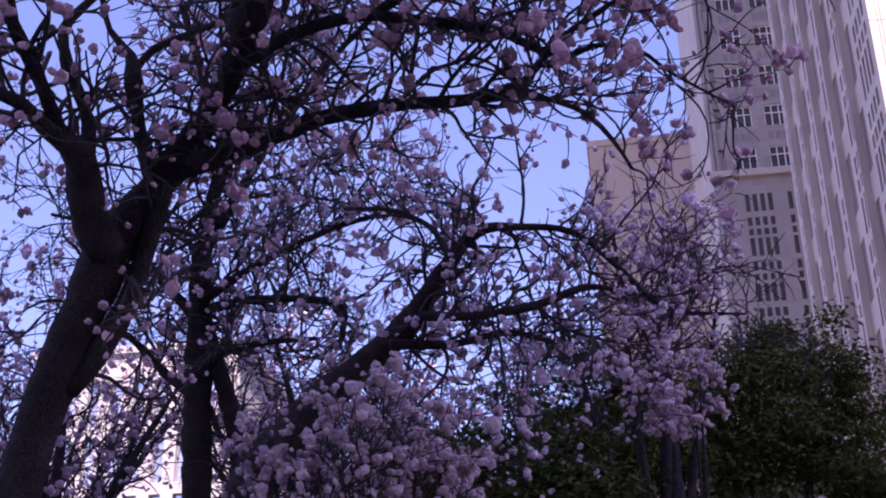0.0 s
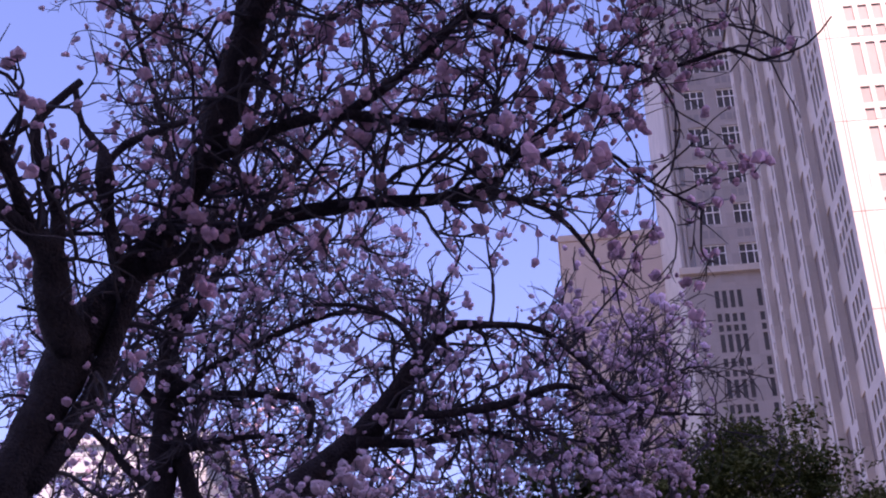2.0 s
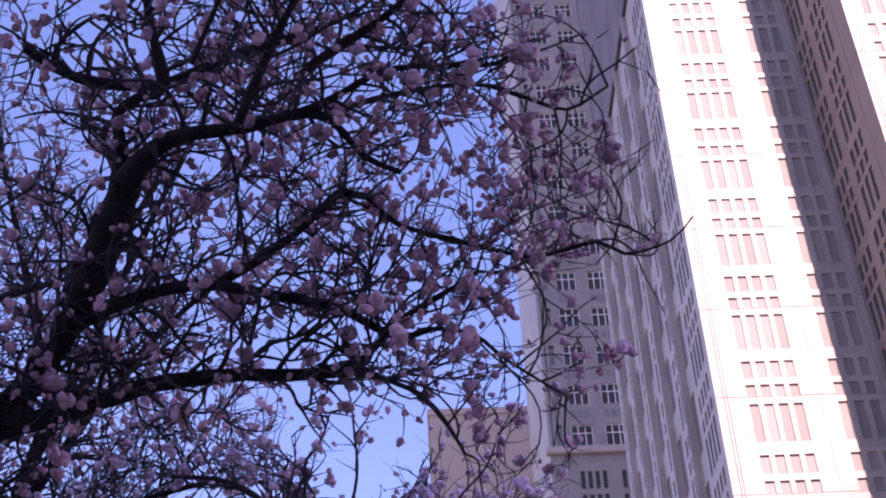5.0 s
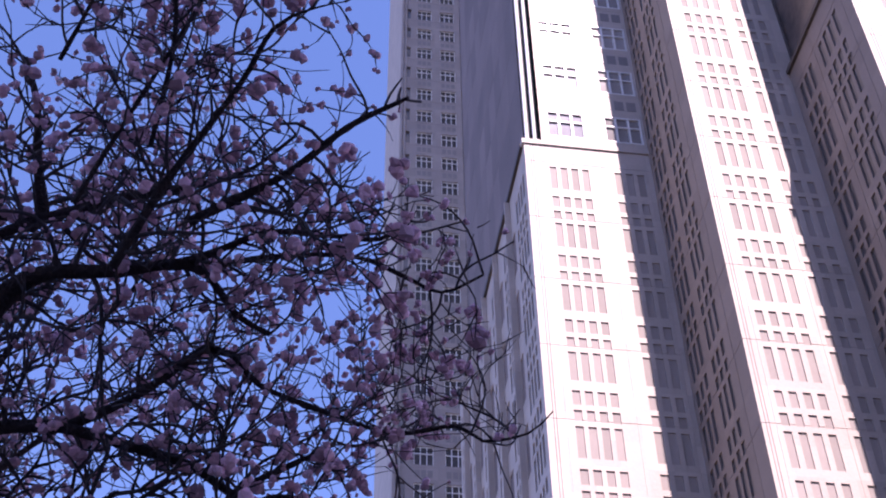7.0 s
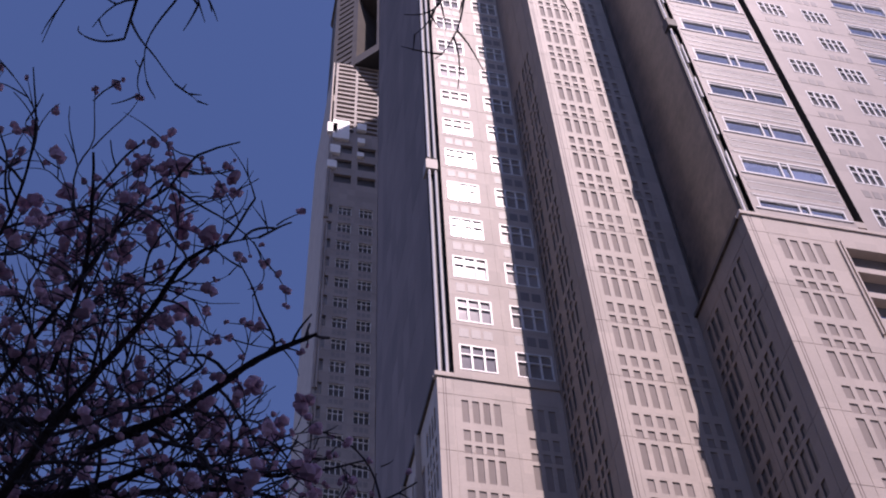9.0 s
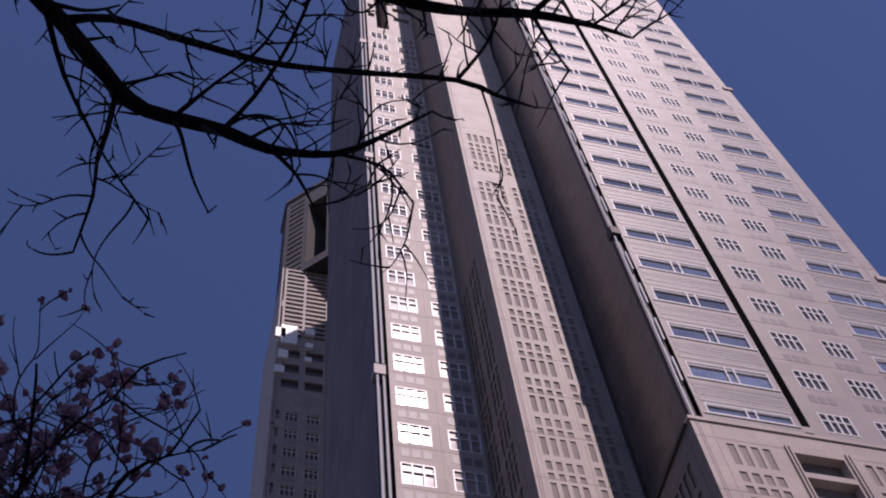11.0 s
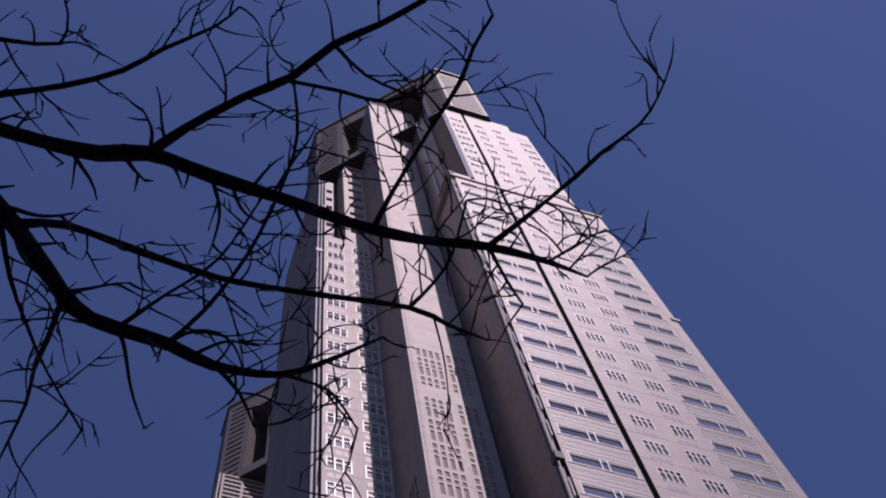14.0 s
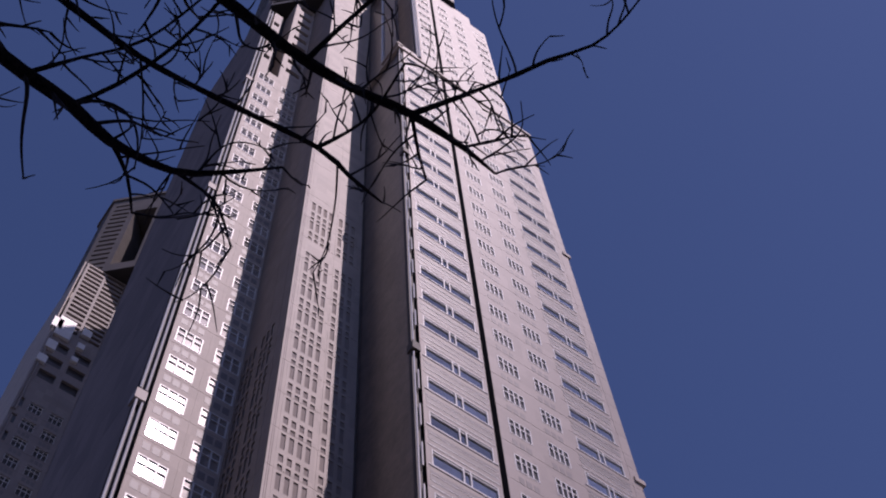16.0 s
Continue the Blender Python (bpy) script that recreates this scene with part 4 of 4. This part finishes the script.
limb(tree_a, "limb", [(-0.65, 6.75, 6.97, 0.035), (-0.44, 6.7, 6.9, 0.023), (-0.25, 6.74, 6.7, 0.019), (0.17, 6.74, 6.53, 0.019), (0.64, 6.71, 6.37, 0.015), (1.03, 6.55, 6.35, 0.015), (1.19, 6.5, 6.21, 0.011), (1.45, 6.34, 6.18, 0.007), (1.57, 6.15, 6.22, 0.005)])
limb(tree_a, "limb", [(-0.72, 6.47, 7.45, 0.023), (-0.22, 6.26, 7.42, 0.019), (0.3, 6.08, 7.31, 0.015), (0.62, 5.99, 7.09, 0.015), (0.85, 5.88, 6.88, 0.011), (1.07, 5.62, 6.82, 0.007)])
limb(tree_a, "limb", [(-1.49, 7.25, 6.63, 0.036), (-1.06, 7.03, 6.76, 0.031), (-0.65, 6.73, 6.95, 0.031), (-0.58, 6.58, 6.87, 0.023)])
limb(tree_a, "limb", [(-1.37, 5.3, 6.8, 0.017), (-1.09, 4.91, 7.19, 0.014), (-0.87, 4.59, 7.46, 0.012), (-0.67, 4.29, 7.66, 0.01), (-0.47, 4.12, 7.76, 0.008), (-0.34, 3.94, 7.85, 0.007), (-0.11, 3.83, 7.89, 0.004)])
limb(tree_a, "limb", [(-1.14, 5.64, 6.64, 0.031), (-0.86, 5.26, 7.04, 0.024), (-0.5, 4.83, 7.42, 0.017), (-0.32, 4.53, 7.62, 0.014), (-0.11, 4.4, 7.67, 0.007), (0.08, 4.33, 7.68, 0.004)])
limb(tree_a, "limb", [(-1.5, 4.69, 7.33, 0.014), (-1.32, 4.36, 7.59, 0.01), (-1.25, 3.97, 7.83, 0.007), (-1.3, 3.62, 7.99, 0.004)])
limb(tree_a, "limb", [(-0.73, 5.47, 6.9, 0.031), (-0.19, 5.24, 7.14, 0.024), (0.16, 4.99, 7.34, 0.021), (0.44, 4.84, 7.43, 0.014), (0.5, 4.79, 7.43, 0.01)])
limb(tree_a, "limb", [(-0.97, 5.08, 7.11, 0.017), (-0.88, 4.61, 7.48, 0.014), (-0.9, 4.19, 7.75, 0.01), (-0.92, 4.01, 7.82, 0.007)])

tree_a.bloom = [q for q in tree_a.bloom if q[0] < 1.25]
tree_a.finish(ROSE_BLOSSOM)


def inside_b(q):
    return q[0] < 1.2 and q[2] < 12.6


tree_b = Tree("flowering_tree", "slender flowering tree with pink blossoms behind the first", (-4.5, 12.8, 0), 5, inside_b, 1.4, 0.1, 0.24, 0.036, 2, 0.4, "flowering trees", 0.45, 1.0, 0.62)
limb(tree_b, "trunk", [(-4.5, 12.85, -0.1, 0.22), (-4.48, 12.75, 2.0, 0.18), (-4.45, 12.62, 4.14, 0.163)], False)
limb(tree_b, "limb", [(-4.3, 12.75, 2.6, 0.11), (-4.05, 12.7, 3.6, 0.11), (-3.96, 12.59, 4.51, 0.108)], False)
limb(tree_b, "trunk", [(-4.45, 12.62, 4.14, 0.163), (-4.41, 12.42, 4.73, 0.156), (-4.35, 12.1, 5.59, 0.15), (-4.26, 11.79, 6.28, 0.137), (-4.15, 11.42, 7.01, 0.095), (-3.95, 11.14, 7.53, 0.071), (-3.8, 10.79, 8.08, 0.047), (-3.68, 10.42, 8.57, 0.029)])
limb(tree_b, "limb", [(-3.96, 12.59, 4.51, 0.108), (-3.97, 12.34, 5.16, 0.102), (-4.11, 11.99, 5.85, 0.095), (-4.22, 11.7, 6.3, 0.089)])
limb(tree_b, "limb", [(-4.15, 11.56, 6.43, 0.065), (-3.79, 11.48, 6.62, 0.041), (-3.25, 11.42, 6.86, 0.04), (-2.6, 11.37, 7.07, 0.029), (-2.01, 11.34, 7.14, 0.023), (-1.55, 11.34, 7.05, 0.017)])
limb(tree_b, "limb", [(-4.1, 11.61, 6.35, 0.053), (-3.48, 11.47, 6.35, 0.04), (-2.71, 11.41, 6.2, 0.034), (-2.63, 11.26, 5.78, 0.027)])
limb(tree_b, "limb", [(-4.31, 11.77, 6.34, 0.06), (-4.66, 11.55, 6.72, 0.048), (-4.88, 11.42, 7.0, 0.036), (-5.25, 11.24, 7.21, 0.024), (-5.68, 11.07, 7.3, 0.018)])
limb(tree_b, "limb", [(-4.35, 12.04, 5.57, 0.066), (-4.69, 12.01, 5.83, 0.048), (-5.11, 11.87, 6.25, 0.037), (-5.63, 11.75, 6.43, 0.025)])
limb(tree_b, "limb", [(-4.27, 11.85, 5.87, 0.053), (-3.61, 11.6, 5.92, 0.034), (-2.92, 11.38, 5.85, 0.022)])

limb(tree_b, "limb", [(-3.97, 11.2, 7.45, 0.06), (-3.4, 10.8, 8.7, 0.045), (-2.8, 10.3, 9.9, 0.032), (-2.2, 9.8, 10.9, 0.02), (-1.7, 9.5, 11.4, 0.012)])
limb(tree_b, "limb", [(-3.85, 10.9, 7.95, 0.05), (-4.2, 10.4, 9.3, 0.036), (-4.5, 9.9, 10.5, 0.024), (-4.6, 9.6, 11.4, 0.012)])
limb(tree_b, "limb", [(-4.18, 11.5, 6.9, 0.06), (-3.3, 11.1, 8.1, 0.042), (-2.4, 10.7, 8.9, 0.03), (-1.5, 10.3, 9.3, 0.02), (-0.7, 10.0, 9.4, 0.01)])

tree_b.finish(BLOSSOM)


def inside_c(q):
    return q[0] < 1.6 and q[2] < 7.6


tree_c = Tree("flowering_tree", "leaning flowering tree with arching pink-blossomed branches", (-4.4, 11.1, 0), 8, inside_c, 1.1, 0.075, 0.33, 0.037, 2, 0.35, "flowering trees", 0.45, 1.0, 0.65)
limb(tree_c, "trunk", [(-4.45, 11.1, -0.1, 0.28), (-4.25, 11.0, 1.6, 0.24), (-3.9, 10.9, 2.9, 0.225), (-3.59, 10.83, 3.8, 0.216)], False)
limb(tree_c, "trunk", [(-3.59, 10.83, 3.8, 0.216), (-3.18, 10.72, 4.45, 0.205), (-2.71, 10.62, 4.91, 0.178), (-2.23, 10.53, 5.27, 0.136), (-1.88, 10.42, 5.52, 0.115), (-1.57, 10.25, 5.86, 0.08), (-1.19, 10.06, 6.22, 0.059), (-0.78, 10.01, 6.22, 0.034), (-0.35, 9.99, 6.13, 0.029), (-0.03, 10.04, 5.86, 0.029), (0.27, 10.1, 5.52, 0.024), (0.49, 10.07, 5.36, 0.019), (1.03, 9.98, 5.26, 0.009)])
limb(tree_c, "limb", [(-1.71, 10.13, 5.51, 0.049), (-1.22, 10.13, 5.47, 0.039), (-0.68, 10.08, 5.51, 0.039), (-0.24, 9.98, 5.6, 0.029), (0.13, 9.95, 5.5, 0.014)])
limb(tree_c, "limb", [(-1.98, 10.27, 5.32, 0.054), (-1.46, 10.48, 5.36, 0.035), (-0.97, 10.63, 5.49, 0.03), (-0.61, 10.81, 5.44, 0.02)])
limb(tree_c, "limb", [(-1.37, 9.9, 5.91, 0.034), (-1.56, 9.87, 6.23, 0.024), (-1.9, 9.87, 6.42, 0.02), (-2.32, 9.9, 6.48, 0.015)])

tree_c.bloom = [q for q in tree_c.bloom if q[0] < 0.8]
tree_c.finish(BLOSSOM)

tree_d = Tree("bare_tree", "leafless dark-barked tree reaching overhead", (-2.7, 1.1, 0), 12, lambda q: True, 0.44, 0.042, 0.0, 0.05, 2, 0.0, "", 0.5, 0.7, 0.5)
tree_d.step, tree_d.skew = 0.05, 1.35
limb(tree_d, "trunk", [(-2.72, 1.1, -0.1, 0.2), (-2.66, 1.12, 2.0, 0.16), (-2.4, 1.18, 4.4, 0.12), (-1.9, 1.26, 6.0, 0.08), (-1.45, 1.3, 6.75, 0.05), (-1.2, 1.31, 6.96, 0.036)], False)
limb(tree_d, "limb", [(-1.9, 1.26, 6.0, 0.06), (-1.5, 1.3, 6.45, 0.045), (-1.25, 1.33, 6.65, 0.038), (-1.09, 1.37, 6.76, 0.036)], False)
limb(tree_d, "limb", [(-1.2, 1.31, 6.96, 0.035), (-1.05, 1.34, 7.04, 0.035), (-0.83, 1.37, 7.13, 0.033), (-0.6, 1.38, 7.22, 0.034), (-0.4, 1.34, 7.3, 0.036), (-0.11, 1.38, 7.36, 0.032), (0.27, 1.41, 7.41, 0.029), (0.6, 1.44, 7.43, 0.027), (0.93, 1.43, 7.45, 0.024), (1.23, 1.38, 7.46, 0.022), (1.54, 1.37, 7.45, 0.014), (1.75, 1.39, 7.45, 0.006)])
limb(tree_d, "limb", [(1.24, 1.38, 7.47, 0.016), (1.39, 1.19, 7.52, 0.012), (1.56, 0.95, 7.56, 0.011), (1.65, 0.81, 7.59, 0.01), (1.79, 0.63, 7.62, 0.007), (1.84, 0.48, 7.65, 0.006), (1.86, 0.34, 7.7, 0.004)])
limb(tree_d, "limb", [(0.68, 1.43, 7.44, 0.016), (0.72, 1.28, 7.52, 0.012), (0.82, 0.94, 7.62, 0.011), (0.9, 0.69, 7.69, 0.011), (0.92, 0.52, 7.75, 0.01), (0.97, 0.35, 7.8, 0.008)])
limb(tree_d, "limb", [(-0.4, 1.33, 7.23, 0.028), (-0.27, 1.19, 7.34, 0.023), (-0.06, 1.0, 7.44, 0.021), (0.12, 0.87, 7.53, 0.021), (0.27, 0.68, 7.61, 0.019), (0.45, 0.54, 7.68, 0.016), (0.63, 0.37, 7.74, 0.014)])
limb(tree_d, "limb", [(-1.09, 1.37, 6.76, 0.036), (-0.96, 1.53, 6.79, 0.037), (-0.82, 1.66, 6.83, 0.037), (-0.57, 1.9, 6.84, 0.035), (-0.43, 2.0, 6.87, 0.035), (-0.09, 2.05, 6.93, 0.033), (0.12, 2.11, 6.96, 0.026), (0.42, 2.1, 7.02, 0.018), (0.61, 2.01, 7.09, 0.013), (0.84, 1.86, 7.18, 0.005)])
limb(tree_d, "limb", [(-0.79, 1.65, 6.83, 0.022), (-0.63, 1.64, 6.93, 0.017), (-0.32, 1.7, 7.02, 0.018), (0.04, 1.75, 7.09, 0.015), (0.4, 1.74, 7.15, 0.014), (0.92, 1.69, 7.19, 0.013), (1.12, 1.73, 7.21, 0.011), (1.33, 1.76, 7.23, 0.005)])
limb(tree_d, "limb", [(-1.22, 1.33, 7.16, 0.018), (-1.11, 1.27, 7.24, 0.017), (-0.83, 1.16, 7.35, 0.014), (-0.61, 1.04, 7.44, 0.013), (-0.47, 0.91, 7.51, 0.011), (-0.27, 0.75, 7.58, 0.008), (-0.19, 0.64, 7.63, 0.005)])
limb(tree_d, "limb", [(0.1, 0.85, 7.3, 0.01), (0.35, 0.84, 7.37, 0.009), (0.56, 0.84, 7.43, 0.009), (0.71, 0.74, 7.51, 0.008), (0.79, 0.61, 7.59, 0.005)])
limb(tree_d, "limb", [(-0.56, 1.91, 6.82, 0.015), (-0.58, 2.11, 6.83, 0.013), (-0.61, 2.28, 6.85, 0.01), (-0.61, 2.45, 6.86, 0.008), (-0.66, 2.72, 6.81, 0.005)])
limb(tree_d, "limb", [(-0.9, 1.59, 6.83, 0.015), (-0.79, 1.9, 6.85, 0.01), (-0.69, 2.1, 6.89, 0.008), (-0.57, 2.3, 6.92, 0.006), (-0.36, 2.55, 6.93, 0.005)])
limb(tree_d, "limb", [(-0.1, 2.08, 7.0, 0.013), (0.02, 1.93, 7.13, 0.01), (0.14, 1.68, 7.29, 0.009), (0.21, 1.38, 7.45, 0.008), (0.22, 1.13, 7.58, 0.008), (0.11, 0.84, 7.71, 0.007)])
limb(tree_d, "limb", [(0.12, 2.13, 7.03, 0.013), (0.27, 2.26, 7.08, 0.009), (0.38, 2.42, 7.11, 0.005)])
limb(tree_d, "limb", [(-0.32, 2.04, 6.95, 0.013), (-0.17, 1.92, 7.15, 0.008), (0.02, 1.75, 7.35, 0.007), (0.16, 1.42, 7.59, 0.005)])
limb(tree_d, "limb", [(0.42, 2.1, 7.03, 0.01), (0.59, 2.14, 7.11, 0.008), (0.71, 2.2, 7.17, 0.007), (0.86, 2.35, 7.2, 0.005)])
limb(tree_d, "limb", [(0.94, 1.73, 7.32, 0.011), (1.03, 1.61, 7.41, 0.008), (1.09, 1.48, 7.51, 0.007), (1.1, 1.23, 7.64, 0.006)])
limb(tree_d, "limb", [(1.24, 1.38, 7.47, 0.011), (1.38, 1.52, 7.46, 0.008), (1.49, 1.61, 7.45, 0.006)])
limb(tree_d, "limb", [(1.53, 1.36, 7.41, 0.008), (1.65, 1.25, 7.46, 0.006), (1.77, 1.15, 7.5, 0.004)])
limb(tree_d, "limb", [(-1.21, 1.01, 7.14, 0.013), (-1.09, 1.01, 7.23, 0.01), (-0.88, 0.98, 7.34, 0.008), (-0.89, 0.86, 7.43, 0.005)])
limb(tree_d, "limb", [(0.27, 0.68, 7.63, 0.011), (0.46, 0.79, 7.7, 0.008), (0.75, 0.84, 7.77, 0.008)])

tree_d.finish()


# pink thicket low down, and the far flowering crowns
def thicket(label, at, centre, radii, count, size, mat, seed, stems=9):
    tr = Tree("flowering_shrub", label, at, seed, lambda q: sum(((q[i] - centre[i]) / radii[i]) ** 2 for i in range(3)) < 1.0, 1.1, 0.12, 0.9, size, 2, 0.4, "flowering shrubs")
    for k in range(stems):
        w, u = tr.rng.uniform(0, math.tau), tr.rng.uniform(0.2, 0.8)
        end = [centre[i] + radii[i] * u * (math.cos(w), math.sin(w), tr.rng.uniform(-0.3, 0.9))[i] for i in range(3)]
        mid = [at[0] * 0.4 + end[0] * 0.6, at[1] * 0.4 + end[1] * 0.6, end[2] * 0.55]
        limb(tr, "stem", [(*at[:2], -0.05, 0.035), (*mid, 0.022), (*end, 0.01)])
    tr.bloom = tr.bloom[::3]
    while len(tr.bloom) < count:
        q = [tr.rng.gauss(0, 0.5) for _ in range(3)]
        if sum(v * v for v in q) < 1:
            c = [centre[i] + radii[i] * q[i] for i in range(3)]
            for _ in range(tr.rng.randint(5, 14)):
                tr.bloom.append(tuple(c[i] + tr.rng.gauss(0, 0.055) for i in range(3)))
    tr.finish(mat)


thicket("low spreading shrub thick with pale pink blossoms", (-1.9, 9.6, 0), (-1.85, 9.4, 3.85), (1.35, 1.0, 0.95), 1250, 0.043, BLOSSOM_PALE, 21)
thicket("upright shrub thick with pale pink blossoms", (0.55, 13.0, 0), (0.55, 13.0, 5.5), (0.65, 0.6, 0.55), 330, 0.045, BLOSSOM_PALE, 22, 3)


def far_tree(label, at, height, spread, seed, low=0.0):
    """A whole flowering tree: trunk, rising limbs, twigs and blossoms."""
    tr = Tree("flowering_tree", label, at, seed, lambda q: low < q[2] < height and abs(q[0] - at[0]) < spread * 1.3, 1.4, 0.24, 0.26, 0.042, 2, 0.5, "flowering trees", 0.45, 1.0, 0.6)
    limb(tr, "trunk", [(*at[:2], -0.1, 0.2), (at[0] + 0.1, at[1], height * 0.25, 0.15), (at[0] + 0.25, at[1] - 0.1, height * 0.5, 0.1), (at[0] + 0.2, at[1], height * 0.8, 0.04)])
    for k in range(6):
        w = math.tau * k / 6 + tr.rng.uniform(-0.3, 0.3)
        a = height * tr.rng.uniform(0.22, 0.45)
        e = (at[0] + spread * math.cos(w), at[1] + spread * 0.6 * math.sin(w), height * tr.rng.uniform(0.65, 0.95))
        limb(tr, "limb", [(at[0] + 0.1, at[1], a, 0.09), ((at[0] * 0.6 + e[0] * 0.4), (at[1] * 0.6 + e[1] * 0.4), a * 0.45 + e[2] * 0.5, 0.06), (*e, 0.015)])
    tr.finish(BLOSSOM)


far_tree("far flowering tree with fine twigs and pink blossoms", (-8.6, 17.0, 0), 9.5, 2.8, 41)
far_tree("far flowering tree with fine twigs and pink blossoms", (-4.6, 18.5, 0), 10.0, 2.8, 42)
far_tree("far flowering tree with fine twigs and pink blossoms", (-1.9, 16.5, 0), 8.6, 2.3, 43)
far_tree("slim flowering tree with dense pink-brown twigs before the office block", (0.25, 14.2, 0), 8.9, 0.95, 44, 6.1)
far_tree("far flowering tree with fine twigs and pink blossoms", (-6.9, 14.0, 0), 8.0, 1.8, 45)
far_tree("far flowering tree with fine twigs and pink blossoms", (-3.3, 15.0, 0), 8.4, 2.0, 46)


def evergreen(label, at, lobes, seed, leaves=9000):
    """A dense evergreen: trunk, limbs, and many small leaves in uneven clumps."""
    e = thing("evergreen_tree", label, "tree", "evergreen trees", at)
    rng = random.Random(seed)
    V, F = [], []
    for cx, cy, cz, r in lobes:
        tube(V, F, smooth_path([(at[0], at[1], -0.1, 0.16), (at[0] * 0.7 + cx * 0.3, at[1] * 0.7 + cy * 0.3, cz * 0.5, 0.12), (cx, cy, cz, 0.03)], 0.3), 7)
    mesh_object("trunk", [tuple(np.array(v) - np.array(at)) for v in V], F, BARK, None, e, "", True)
    gen = np.random.default_rng(seed)
    clumps = []
    for cx, cy, cz, r in lobes:
        for _ in range(int(30 * r * r) + 10):
            d = np.array([rng.gauss(0, 1) for _ in range(3)])
            d /= np.linalg.norm(d)
            clumps.append((*(np.array((cx, cy, cz)) + d * r * rng.uniform(0.5, 1.05) * np.array((1, 1, 0.85))), rng.uniform(0.2, 0.5)))
    pick = np.array(clumps)[gen.integers(0, len(clumps), leaves)]
    o = pick[:, :3] + gen.normal(size=(leaves, 3)) * pick[:, 3:] * np.array((0.55, 0.55, 0.26)) - np.array(at)
    up = gen.normal(size=(leaves, 3)) * 0.55 + np.array((0, -0.15, 0.8))
    up /= np.linalg.norm(up, axis=1)[:, None]
    a = np.cross(up, gen.normal(size=(leaves, 3)))
    a /= np.linalg.norm(a, axis=1)[:, None]
    b = np.cross(up, a)
    s = gen.uniform(0.03, 0.065, (leaves, 1))
    V = np.stack((o - a * s, o - b * s * 0.42 + up * s * 0.15, o + a * s, o + b * s * 0.42 + up * s * 0.15), axis=1).reshape(-1, 3)
    F = np.arange(leaves * 4).reshape(-1, 4)[:, [0, 1, 2, 0, 2, 3]].reshape(-1, 3)
    ob = array_mesh("crown", V, F, LEAF, e, "dense dark green leaves")
    ob["kind"] = "stuff"


evergreen("dense dark green evergreen tree in front of the tower", (2.6, 18.5, 0), [(2.5, 18.5, 7.1, 1.55), (3.6, 18.6, 6.3, 1.4), (1.3, 18.3, 6.6, 1.4), (2.2, 18.0, 5.0, 1.9), (3.8, 18.2, 4.8, 1.5)], 31, 75000)
evergreen("smaller dark evergreen tree beside the flowering shrub", (-0.4, 17.3, 0), [(-0.5, 17.3, 6.9, 1.1), (0.2, 17.2, 6.2, 1.2), (-0.9, 17.3, 5.6, 1.1), (0.0, 17.0, 4.9, 1.4)], 32, 45000)
evergreen("dark evergreen shrub behind the flowering shrub", (-1.7, 13.2, 0), [(-1.9, 13.2, 4.6, 0.9), (-1.1, 13.2, 4.9, 0.9), (-0.7, 13.3, 4.2, 0.9), (-2.4, 13.3, 4.0, 0.9), (-1.4, 13.0, 3.6, 1.2)], 33, 32000)
